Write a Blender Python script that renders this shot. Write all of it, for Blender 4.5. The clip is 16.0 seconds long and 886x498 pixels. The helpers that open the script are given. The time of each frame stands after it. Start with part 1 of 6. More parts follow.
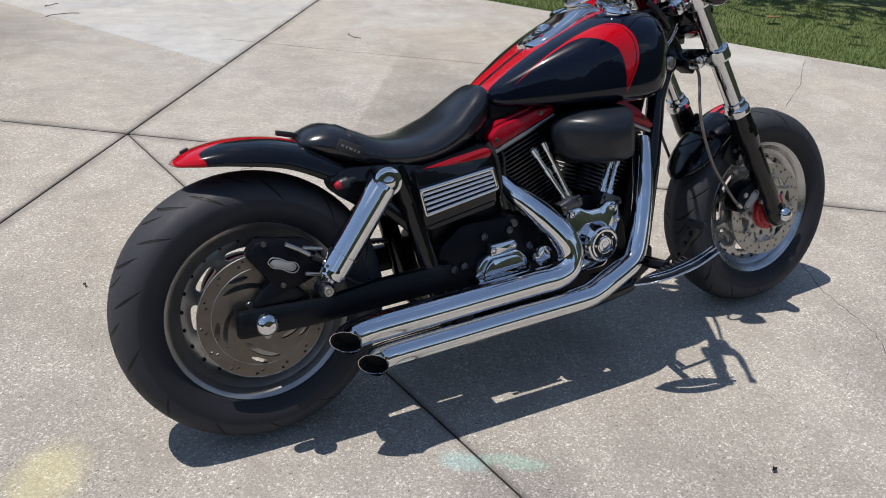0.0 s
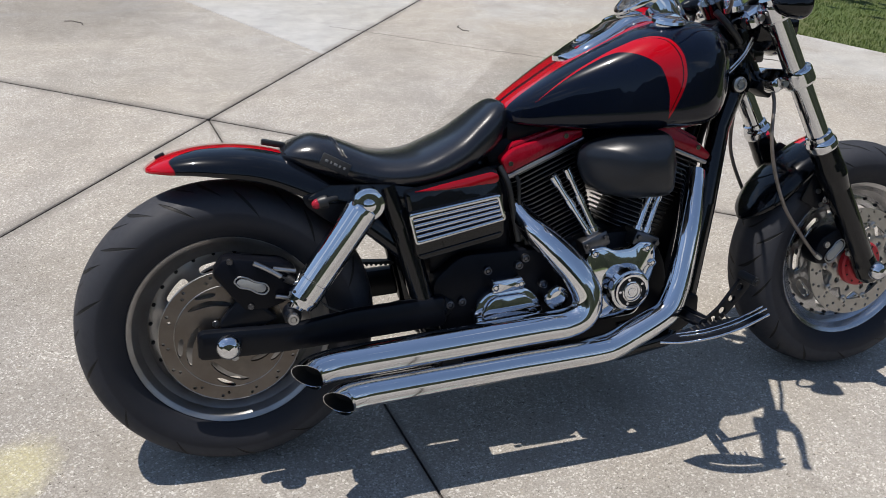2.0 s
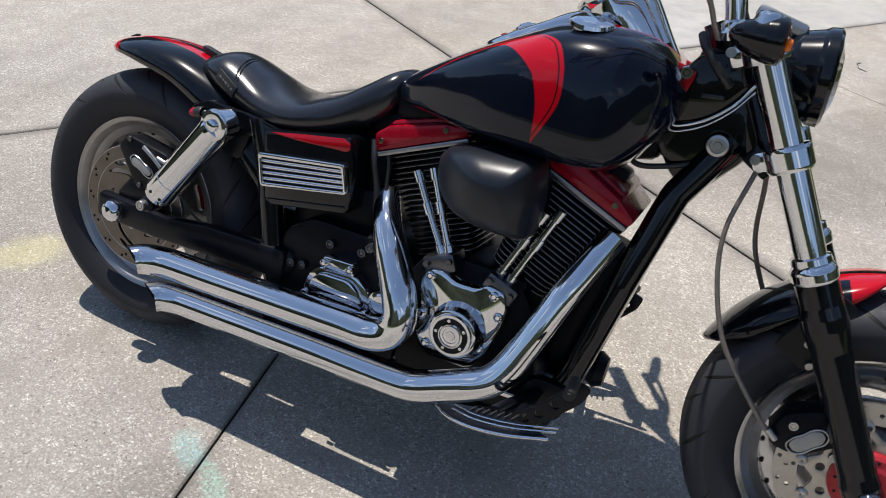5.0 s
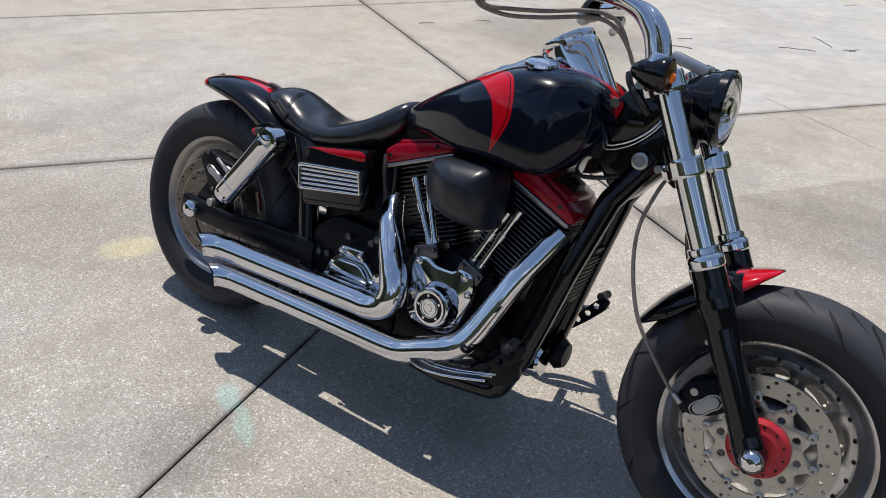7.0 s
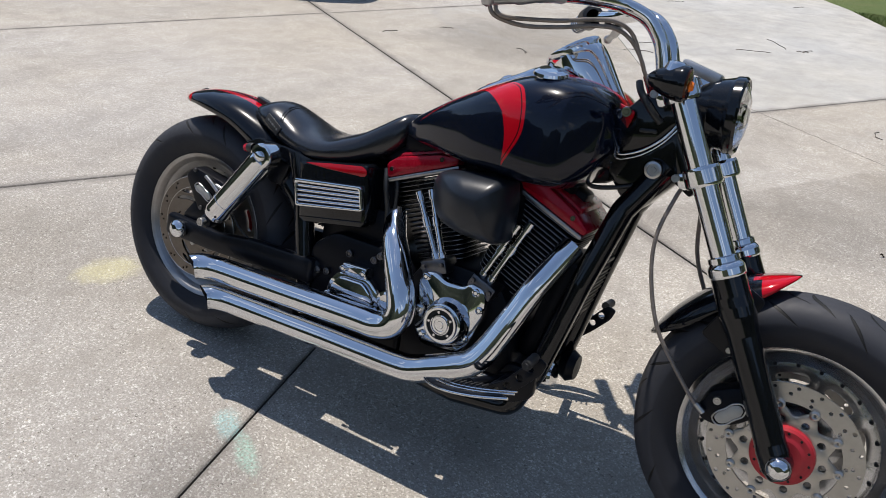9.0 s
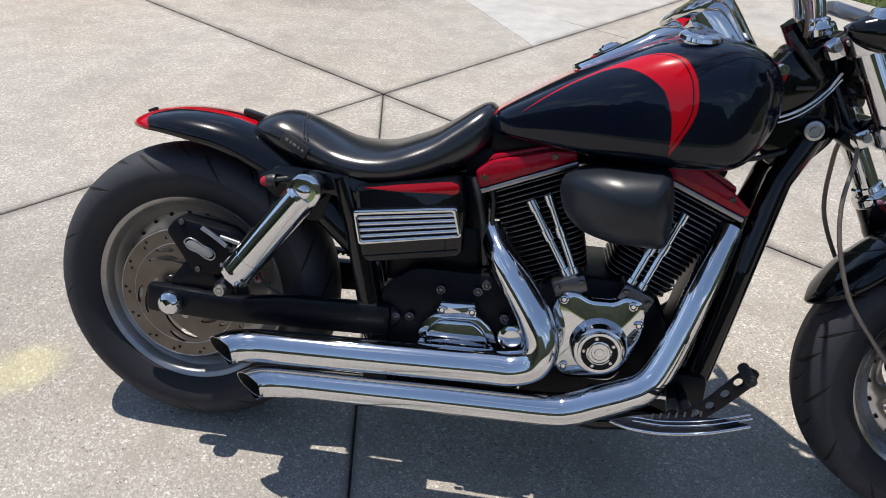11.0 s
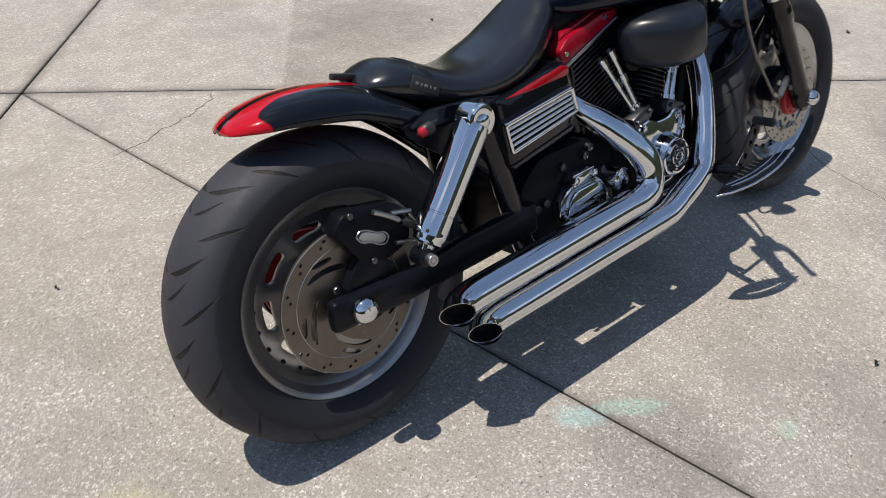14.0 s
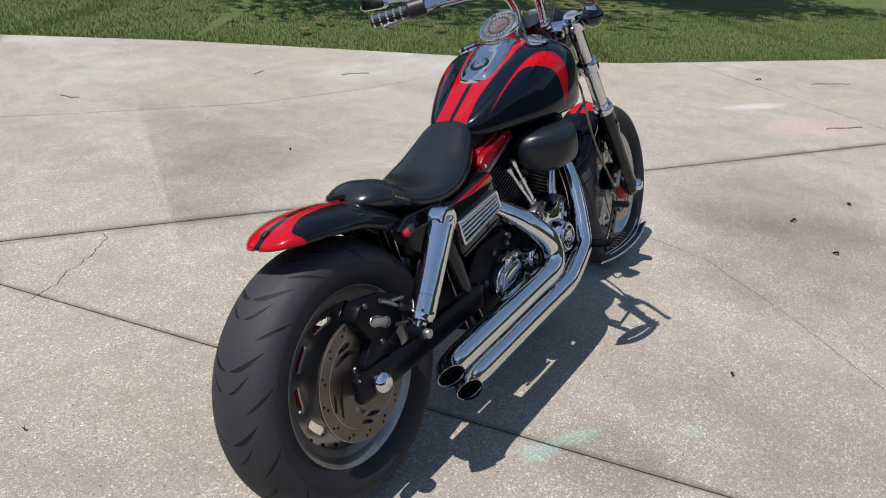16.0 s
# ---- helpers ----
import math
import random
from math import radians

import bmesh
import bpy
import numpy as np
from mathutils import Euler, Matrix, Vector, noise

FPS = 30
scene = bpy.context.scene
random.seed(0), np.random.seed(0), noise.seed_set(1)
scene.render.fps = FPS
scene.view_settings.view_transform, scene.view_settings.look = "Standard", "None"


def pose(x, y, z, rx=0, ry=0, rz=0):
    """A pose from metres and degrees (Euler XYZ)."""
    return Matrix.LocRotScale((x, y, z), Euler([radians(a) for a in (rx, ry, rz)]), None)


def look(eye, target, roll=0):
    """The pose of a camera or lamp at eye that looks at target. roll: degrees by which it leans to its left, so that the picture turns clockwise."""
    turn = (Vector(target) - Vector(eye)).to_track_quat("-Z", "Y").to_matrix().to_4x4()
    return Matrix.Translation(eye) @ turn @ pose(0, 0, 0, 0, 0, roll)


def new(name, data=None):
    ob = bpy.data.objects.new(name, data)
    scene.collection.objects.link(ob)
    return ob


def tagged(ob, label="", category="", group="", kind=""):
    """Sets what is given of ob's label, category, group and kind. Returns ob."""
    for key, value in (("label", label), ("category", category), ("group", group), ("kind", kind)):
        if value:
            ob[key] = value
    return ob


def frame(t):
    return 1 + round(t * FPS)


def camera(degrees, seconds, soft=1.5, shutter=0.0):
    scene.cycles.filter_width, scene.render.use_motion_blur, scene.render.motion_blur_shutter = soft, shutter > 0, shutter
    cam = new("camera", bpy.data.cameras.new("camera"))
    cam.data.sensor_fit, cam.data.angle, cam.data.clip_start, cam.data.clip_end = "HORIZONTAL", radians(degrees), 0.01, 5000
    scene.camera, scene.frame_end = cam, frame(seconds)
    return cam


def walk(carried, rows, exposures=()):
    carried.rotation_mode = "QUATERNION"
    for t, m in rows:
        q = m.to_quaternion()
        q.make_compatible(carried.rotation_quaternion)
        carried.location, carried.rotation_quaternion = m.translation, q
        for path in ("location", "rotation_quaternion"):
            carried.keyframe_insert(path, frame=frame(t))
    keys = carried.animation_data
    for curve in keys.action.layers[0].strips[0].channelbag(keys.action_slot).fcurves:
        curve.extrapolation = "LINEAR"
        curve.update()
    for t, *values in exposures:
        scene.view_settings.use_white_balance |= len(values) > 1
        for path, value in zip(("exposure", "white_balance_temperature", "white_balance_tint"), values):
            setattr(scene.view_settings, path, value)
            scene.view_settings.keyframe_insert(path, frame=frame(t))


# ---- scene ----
cam = camera(60.8, 16.0, soft=0.9, shutter=0.3)
PATH = [
    (0, (-0.272, -1.55, 1.303), (0.512, 0.022, 0.348), 3.6),
    (0.5, (-0.279, -1.554, 1.309), (0.459, 0.038, 0.35), 3.4),
    (1, (-0.212, -1.574, 1.299), (0.446, 0.046, 0.328), 2.9),
    (1.5, (-0.06, -1.492, 1.288), (0.498, 0.156, 0.301), 2.8),
    (2, (0.098, -1.455, 1.31), (0.543, 0.219, 0.312), 3.1),
    (2.5, (0.303, -1.469, 1.305), (0.619, 0.221, 0.283), 3.7),
    (3, (0.526, -1.45, 1.296), (0.67, 0.249, 0.251), 4.3),
    (3.5, (0.713, -1.363, 1.283), (0.644, 0.325, 0.212), 4.9),
    (4, (0.932, -1.331, 1.283), (0.643, 0.32, 0.191), 5.5),
    (4.5, (1.161, -1.301, 1.269), (0.639, 0.296, 0.184), 5.8),
    (5, (1.32, -1.165, 1.285), (0.603, 0.354, 0.198), 5.8),
    (5.2, (1.396, -1.149, 1.29), (0.619, 0.344, 0.21), 5.6),
    (7.3, (1.743, -1.396, 1.349), (0.735, 0.06, 0.418), 4.5),
    (7.5, (1.744, -1.406, 1.352), (0.737, 0.056, 0.431), 4.4),
    (8, (1.738, -1.421, 1.355), (0.743, 0.056, 0.444), 4.5),
    (8.2, (1.736, -1.42, 1.356), (0.748, 0.059, 0.441), 4.4),
    (10.3, (1.109, -1.363, 1.291), (0.536, 0.283, 0.31), 3.9),
    (10.5, (1.015, -1.359, 1.322), (0.518, 0.282, 0.292), 3.4),
    (11, (0.767, -1.332, 1.295), (0.488, 0.352, 0.252), 3.0),
    (11.5, (0.525, -1.362, 1.311), (0.492, 0.334, 0.252), 3.0),
    (12, (0.264, -1.443, 1.335), (0.455, 0.23, 0.256), 2.7),
    (12.5, (0.041, -1.381, 1.302), (0.444, 0.24, 0.203), 2.3),
    (13, (-0.219, -1.336, 1.273), (0.384, 0.206, 0.152), 1.9),
    (13.5, (-0.433, -1.258, 1.249), (0.372, 0.172, 0.105), 1.5),
    (14, (-0.556, -1.084, 1.235), (0.468, 0.195, 0.089), 1.6),
    (14.5, (-0.701, -0.964, 1.263), (0.526, 0.148, 0.141), 1.4),
    (15, (-0.828, -0.935, 1.307), (0.537, 0.075, 0.25), 1.1),
    (15.5, (-0.968, -0.994, 1.327), (0.483, -0.005, 0.369), 2.2),
    (16, (-1.072, -1.039, 1.345), (0.42, -0.027, 0.479), 2.7),
]
walk(cam, [(t, look(eye, target, roll)) for t, eye, target, roll in PATH],
     [(0, 0.03, 6480, 10), (2.5, 0.07, 6450, 10), (3.5, 0.20, 6420, 10), (4.3, 0.16, 6450, 10), (5.0, 0.13, 6520, 10), (8.0, 0.08, 6500, 10), (10.3, 0.22, 6520, 10), (11.5, 0.25, 6520, 10),
      (12.5, 0.16, 6650, 10), (13.5, 0.09, 6680, 10), (14.5, 0.05, 6680, 10), (15.0, 0.02, 6620, 10), (16.0, 0.01, 6620, 10)])

# ---- world, sun ----
SUN = Vector((-0.29, 0.15, 0.93)).normalized()
world = bpy.data.worlds.new("sky")
scene.world = world
world.use_nodes = True
wt = world.node_tree
wt.nodes.clear()
sky = wt.nodes.new("ShaderNodeTexSky")
sky.sky_type = "NISHITA"
sky.sun_disc = False
sky.sun_elevation = math.asin(SUN.z)
sky.sun_rotation = math.atan2(SUN.x, SUN.y)
sky.air_density, sky.dust_density, sky.ozone_density = 1.0, 0.1, 1.5
bg = wt.nodes.new("ShaderNodeBackground")
bg.inputs["Strength"].default_value = 0.132
wout = wt.nodes.new("ShaderNodeOutputWorld")
# thin fair-weather clouds
wco = wt.nodes.new("ShaderNodeTexCoord")
wmap = wt.nodes.new("ShaderNodeMapping")
wmap.inputs["Scale"].default_value = (1.0, 1.0, 2.2)
wn = wt.nodes.new("ShaderNodeTexNoise")
wn.inputs["Scale"].default_value, wn.inputs["Detail"].default_value = 2.6, 7.0
wr = wt.nodes.new("ShaderNodeValToRGB")
wr.color_ramp.elements[0].position, wr.color_ramp.elements[1].position = 0.58, 0.74
wm = wt.nodes.new("ShaderNodeMix")
wm.data_type = "RGBA"
wm.inputs[7].default_value = (7.0, 7.3, 7.8, 1)
wt.links.new(wco.outputs["Generated"], wmap.inputs["Vector"])
wt.links.new(wmap.outputs[0], wn.inputs["Vector"])
wt.links.new(wn.outputs["Fac"], wr.inputs[0])
wt.links.new(wr.outputs[0], wm.inputs[0])
hue = wt.nodes.new("ShaderNodeHueSaturation")
hue.inputs["Saturation"].default_value = 0.93
wt.links.new(sky.outputs[0], hue.inputs["Color"])
wt.links.new(hue.outputs[0], wm.inputs[6])
wt.links.new(wm.outputs[2], bg.inputs["Color"])
wt.links.new(bg.outputs[0], wout.inputs["Surface"])

sun = new("sun", bpy.data.lights.new("sun", "SUN"))
sun.data.energy = 5.0
sun.data.angle = radians(0.53)
sun.data.color = (1.0, 0.935, 0.86)
sun.matrix_world = look((0, 0, 0), -SUN) @ pose(0, 0, 0)
scene.view_settings.exposure = 0.0

# ---- materials ----
class S:
    """A value in a node tree, with arithmetic."""

    def __init__(self, tree, out):
        self.tree, self.out = tree, out

    def op(self, kind, *others):
        n = self.tree.nodes.new("ShaderNodeMath")
        n.operation = kind
        for i, v in enumerate((self, *others)):
            if isinstance(v, S):
                self.tree.links.new(v.out, n.inputs[i])
            else:
                n.inputs[i].default_value = v
        return S(self.tree, n.outputs[0])

    def __add__(self, o): return self.op("ADD", o)
    def __sub__(self, o): return self.op("SUBTRACT", o)
    def __mul__(self, o): return self.op("MULTIPLY", o)
    def __truediv__(self, o): return self.op("DIVIDE", o)
    def above(self, o, soft=0.0015):
        """1 where self > o, with a narrow soft edge."""
        n = (self - o) / soft + 0.5
        n.out.node.use_clamp = True
        return n
    def min(self, o): return self.op("MINIMUM", o)
    def max(self, o): return self.op("MAXIMUM", o)
    def abs(self): return self.op("ABSOLUTE")
    def inv(self): return (self * -1.0) + 1.0


class Mat:
    def __init__(self, name):
        self.m = bpy.data.materials.new(name)
        self.m.use_nodes = True
        self.t = self.m.node_tree
        self.b = self.t.nodes["Principled BSDF"]
        self.co = self.t.nodes.new("ShaderNodeTexCoord").outputs["Object"]

    def set(self, **k):
        for key, v in k.items():
            s = self.b.inputs[key.replace("_", " ")]
            if isinstance(v, S):
                self.t.links.new(v.out, s)
            elif hasattr(v, "node"):
                self.t.links.new(v, s)
            else:
                s.default_value = (*v, 1) if isinstance(v, tuple) and len(v) == 3 else v
        return self

    def noise(self, scale, detail=4, rough=0.6, co=None, w=None):
        n = self.t.nodes.new("ShaderNodeTexNoise")
        n.inputs["Scale"].default_value, n.inputs["Detail"].default_value, n.inputs["Roughness"].default_value = scale, detail, rough
        self.t.links.new(co or self.co, n.inputs["Vector"])
        return S(self.t, n.outputs["Fac"])

    def voronoi(self, scale, feature="F1", out="Distance", co=None):
        n = self.t.nodes.new("ShaderNodeTexVoronoi")
        n.feature = feature
        n.inputs["Scale"].default_value = scale
        self.t.links.new(co or self.co, n.inputs["Vector"])
        return S(self.t, n.outputs[out])

    def ramp(self, fac, *stops):
        n = self.t.nodes.new("ShaderNodeValToRGB")
        e = n.color_ramp.elements
        while len(e) < len(stops):
            e.new(0.5)
        for el, (p, c) in zip(e, stops):
            el.position = p
            el.color = (*c, 1) if isinstance(c, tuple) else (c, c, c, 1)
        self.t.links.new(fac.out, n.inputs[0])
        return S(self.t, n.outputs[0])

    def mix(self, fac, a, b, blend="MIX"):
        n = self.t.nodes.new("ShaderNodeMix")
        n.data_type, n.blend_type = "RGBA", blend
        for i, v in ((0, fac), (6, a), (7, b)):
            if isinstance(v, S):
                self.t.links.new(v.out, n.inputs[i])
            else:
                n.inputs[i].default_value = (*v, 1) if isinstance(v, tuple) else v
        return S(self.t, n.outputs[2])

    def bump(self, height, strength=0.3, distance=0.002, coat=False):
        n = self.t.nodes.new("ShaderNodeBump")
        n.inputs["Strength"].default_value, n.inputs["Distance"].default_value = strength, distance
        self.t.links.new(height.out, n.inputs["Height"])
        self.t.links.new(n.outputs[0], self.b.inputs["Normal"])
        return self

    def attr(self, name="loft"):
        n = self.t.nodes.new("ShaderNodeAttribute")
        n.attribute_name = name
        s = self.t.nodes.new("ShaderNodeSeparateXYZ")
        self.t.links.new(n.outputs["Vector"], s.inputs[0])
        return [S(self.t, o) for o in s.outputs]

    def xyz(self):
        s = self.t.nodes.new("ShaderNodeSeparateXYZ")
        self.t.links.new(self.co, s.inputs[0])
        return [S(self.t, o) for o in s.outputs]

    def world_co(self):
        g = self.t.nodes.new("ShaderNodeNewGeometry")
        self.co = g.outputs["Position"]
        return self

    def random(self):
        n = self.t.nodes.new("ShaderNodeObjectInfo")
        return S(self.t, n.outputs["Random"])


def plain(name, color, rough=0.5, metal=0.0, var=0.12, scale=40, bump=0.0, coat=0.0, dirt=None, rvar=0.1, spec=0.5):
    """A surface of one colour with grain and wear at two scales."""
    m = Mat(name)
    n1, n2 = m.noise(scale), m.noise(scale * 0.16, 3)
    n = n1 * 0.5 + n2 * 0.5
    lo = tuple(c * (1 - var) for c in color)
    hi = tuple(min(1, c * (1 + var)) for c in color)
    col = m.ramp(n, (0.3, lo), (0.7, hi))
    if dirt:
        col = m.mix(m.ramp(m.noise(scale * 0.3, 6), (0.45, 0.0), (0.75, 0.75)), col, dirt)
    m.set(Base_Color=col, Metallic=metal, Roughness=m.ramp(n, (0.3, max(0.02, rough - rvar * rough)), (0.7, rough + rvar * rough)))
    m.set(Specular_IOR_Level=0.12 if coat else spec)
    if coat:
        m.set(Coat_Weight=coat, Coat_Roughness=0.02, Coat_IOR=1.36)
    if bump:
        m.bump(n1, bump, 0.001)
    return m.m


CHROME = plain("chrome", (0.66, 0.67, 0.69), 0.045, 1.0, 0.03, 25, rvar=0.5)
CHROME_PIPE = plain("chrome_pipe", (0.68, 0.69, 0.71), 0.05, 1.0, 0.04, 30, rvar=0.6)
STEEL = plain("zinc_steel", (0.42, 0.42, 0.42), 0.3, 1.0, 0.15, 80)
ALU = plain("cast_aluminium", (0.40, 0.40, 0.41), 0.38, 1.0, 0.12, 60, 0.1)
RIM = plain("dusty_aluminium_rim", (0.36, 0.355, 0.35), 0.36, 0.9, 0.15, 30, 0.05, dirt=(0.24, 0.215, 0.19))
RIM_CLEAN = plain("aluminium_rim", (0.50, 0.50, 0.51), 0.24, 1.0, 0.12, 30, 0.05, dirt=(0.26, 0.25, 0.24))
DISC = plain("brake_disc_steel", (0.42, 0.405, 0.38), 0.34, 1.0, 0.14, 60, 0.05)
DISC_DUSTY = plain("dusty_brake_disc", (0.17, 0.150, 0.132), 0.36, 0.9, 0.25, 30, 0.05, dirt=(0.11, 0.085, 0.065))
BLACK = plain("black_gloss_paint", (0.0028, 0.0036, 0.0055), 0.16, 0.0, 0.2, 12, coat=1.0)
SATIN = plain("black_satin_paint", (0.004, 0.005, 0.008), 0.30, 0.0, 0.25, 60, 0.05, spec=0.20)
WRINKLE = plain("black_engine_coating", (0.0035, 0.0042, 0.007), 0.38, 0.0, 0.3, 180, 0.15, spec=0.14)
PLASTIC = plain("black_plastic", (0.014, 0.015, 0.016), 0.42, 0.0, 0.2, 160, 0.05)
RED = plain("red_gloss_paint", (0.37, 0.002, 0.009), 0.2, 0.0, 0.08, 12, coat=1.0)
RED_MET = plain("red_rocker_paint", (0.28, 0.003, 0.015), 0.28, 0.0, 0.15, 120, 0.08, coat=0.5)
RED_HUB = plain("red_hub_paint", (0.40, 0.02, 0.03), 0.38, 0.2, 0.12, 60)
HOSE = plain("braided_hose", (0.21, 0.18, 0.155), 0.45, 0.4, 0.3, 300, 0.3)
RUBBER = plain("black_rubber", (0.016, 0.016, 0.017), 0.62, 0.0, 0.25, 90, 0.08)
AMBER = plain("amber_lens", (0.75, 0.16, 0.015), 0.15, 0.0, 0.1, 200, coat=0.5)
AMBER_DARK = plain("smoked_amber_lens", (0.055, 0.014, 0.004), 0.15, 0.0, 0.1, 200, coat=0.5)
RED_LENS = plain("red_lens", (0.33, 0.015, 0.03), 0.15, 0.0, 0.1, 200, coat=0.5)
# near black: black parts, and the shade inside pipe ends and adjuster holes
DARK = plain("near_black", (0.003, 0.003, 0.003), 0.8, 0.0, 0.3, 60)
AIRBLACK = plain("black_powder_coat", (0.009, 0.012, 0.018), 0.34, 0.0, 0.2, 90, 0.03, spec=0.40)
DIAL = plain("dial_face", (0.035, 0.036, 0.038), 0.4, 0.0, 0.05, 60)
LIFTER = plain("dark_cast_block", (0.13, 0.13, 0.14), 0.35, 1.0, 0.2, 80)
BADGE_THREAD = plain("grey_thread", (0.14, 0.14, 0.14), 0.7, 0.0, 0.2, 200)
PAD = plain("grey_caliper_badge", (0.33, 0.33, 0.31), 0.4, 0.3, 0.1, 60)
FIN_EDGE = plain("dull_fin_edge", (0.30, 0.30, 0.31), 0.35, 1.0, 0.2, 80)

g = Mat("clear_glass")
g.set(Base_Color=(0.95, 0.96, 0.97), Roughness=0.03, Transmission_Weight=1.0, IOR=1.45)
GLASS = g.m

# leather: fine grain, satin
l = Mat("black_leather")
lv = l.voronoi(420)
l.set(Base_Color=l.ramp(l.noise(9, 4), (0.3, (0.007, 0.008, 0.011)), (0.7, (0.011, 0.012, 0.016))), Roughness=l.ramp(l.noise(14, 3), (0.3, 0.19), (0.7, 0.27)), Specular_IOR_Level=0.62)
l.bump(lv, 0.08, 0.0006)
LEATHER = l.m

# tyre: loft attribute = angle / 2 pi, lateral -1..1, radius
t = Mat("tyre_rubber")
ang, lat, rad = t.attr()
pitch = 1.0 / 13
al = lat.abs()
# grooves: a bump, plus near-black colour for the shade down in them
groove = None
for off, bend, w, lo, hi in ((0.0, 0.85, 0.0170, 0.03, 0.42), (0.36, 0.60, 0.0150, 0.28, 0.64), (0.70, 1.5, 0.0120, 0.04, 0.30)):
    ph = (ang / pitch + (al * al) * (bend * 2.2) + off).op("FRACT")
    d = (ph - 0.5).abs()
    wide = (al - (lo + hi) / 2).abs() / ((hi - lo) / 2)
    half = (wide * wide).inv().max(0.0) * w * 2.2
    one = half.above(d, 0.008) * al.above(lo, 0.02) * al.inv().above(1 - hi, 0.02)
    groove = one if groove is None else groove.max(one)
grain = t.noise(60, 5)
ring = ((rad * 420.0).op("SINE") * 0.5 + 0.5) * al.above(0.86, 0.05) * 0.12
rub = t.ramp(grain, (0.3, (0.011, 0.0122, 0.017)), (0.7, (0.016, 0.0172, 0.023)))
dust = t.ramp(t.noise(7, 5) * al.inv().above(0.12, 0.3), (0.35, 0.0), (0.8, 0.5))
rub = t.mix(dust, rub, (0.034, 0.035, 0.040))
# tread band lighter in colour, for wear and for the sun on it
rub = t.mix(al.inv().above(1 - 0.62, 0.03) * 0.6, rub, (0.038, 0.040, 0.048))
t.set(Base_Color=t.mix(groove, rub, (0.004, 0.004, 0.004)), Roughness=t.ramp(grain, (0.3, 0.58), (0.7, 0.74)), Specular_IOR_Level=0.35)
t.bump(groove * -1.0 + grain * 0.05 + ring, 0.9, 0.004)
TYRE = t.m


def tank_paint():
    """Black gloss with red centre stripes and a red crescent on each side; loft = x, arc length down from the crown, y."""
    m = Mat("black_and_red_tank_paint")
    x, arc, y = m.attr()
    ya = y.abs()
    flare = ((x - 0.70).max(0.0) * 0.15 + 0.053).min(((x - 1.0).max(0.0) * -0.42) + 0.088)
    stripes = ya.above(0.007) * flare.above(ya) * arc.inv().above(1 - 0.125).max(x.above(1.10))

    arc = arc * 0.90

    def edge(*keys):
        n = m.ramp(arc / 0.4, *[(k / 0.4, (v - 0.6) / 0.5) for k, v in keys])
        n.out.node.color_ramp.interpolation = "B_SPLINE"
        return n * 0.5 + 0.6
    outer = edge((0.092, 0.60), (0.098, 0.695), (0.104, 0.775), (0.112, 0.84), (0.122, 0.885), (0.135, 0.916), (0.150, 0.938), (0.165, 0.954), (0.185, 0.966), (0.205, 0.975), (0.235, 0.982), (0.255, 0.981), (0.27, 0.976), (0.285, 0.968), (0.303, 0.957), (0.317, 0.947))
    inner = edge((0.088, 0.63), (0.099, 0.690), (0.108, 0.77), (0.117, 0.825), (0.130, 0.852), (0.150, 0.872), (0.171, 0.892), (0.19, 0.908), (0.21, 0.925), (0.24, 0.938), (0.27, 0.946), (0.292, 0.946), (0.317, 0.948))
    x = x + 0.008
    cres = outer.above(x) * x.above(inner) * arc.above(0.088) * arc.inv().above(1 - 0.316)
    pin = (outer - 0.007).above(x, 0.0006) * x.above(outer - 0.0095, 0.0006) * arc.above(0.13)
    red = stripes.max(cres)
    flake = m.noise(900, 2)
    black = m.ramp(m.noise(6, 3), (0.3, (0.0018, 0.0036, 0.010)), (0.7, (0.0028, 0.0052, 0.014)))
    col = m.mix(red, black, m.mix(flake, (0.37, 0.0015, 0.008), (0.43, 0.002, 0.011)))
    col = m.mix(pin * cres, col, (0.02, 0.004, 0.005))
    m.set(Base_Color=col, Roughness=0.22, Specular_IOR_Level=0.06, Coat_Weight=1.0, Coat_IOR=1.36, Coat_Roughness=m.ramp(m.noise(10, 4), (0.3, 0.02), (0.7, 0.05)))
    return m.m


def fender_paint(name, hi, reach, curl):
    """Black gloss fender with red tip and red twin stripes on the crown."""
    m = Mat(name)
    s, v, y = m.attr()
    ya = y.abs()
    stripes = ya.above(0.008) * ya.inv().above(1 - 0.034) * s.inv().above(1 - reach)
    bow = (ya - 0.060) * (ya - 0.060)
    sweep = s - bow * (ya.inv().above(1 - 0.060, 0.004) * 0.72 + 0.28) * curl
    tip = sweep.inv().above(1 - hi, 0.003) * ya.above(0.034)
    red = stripes.max(tip)
    red = red * ya.above(0.008)
    black = m.ramp(m.noise(6, 3), (0.3, (0.0025, 0.0035, 0.006)), (0.7, (0.004, 0.005, 0.008)))
    m.set(Base_Color=m.mix(red, black, (0.41, 0.002, 0.010)), Roughness=0.22, Specular_IOR_Level=0.06, Coat_Weight=1.0, Coat_IOR=1.36, Coat_Roughness=m.ramp(m.noise(10, 4), (0.3, 0.02), (0.7, 0.05)))
    return m.m


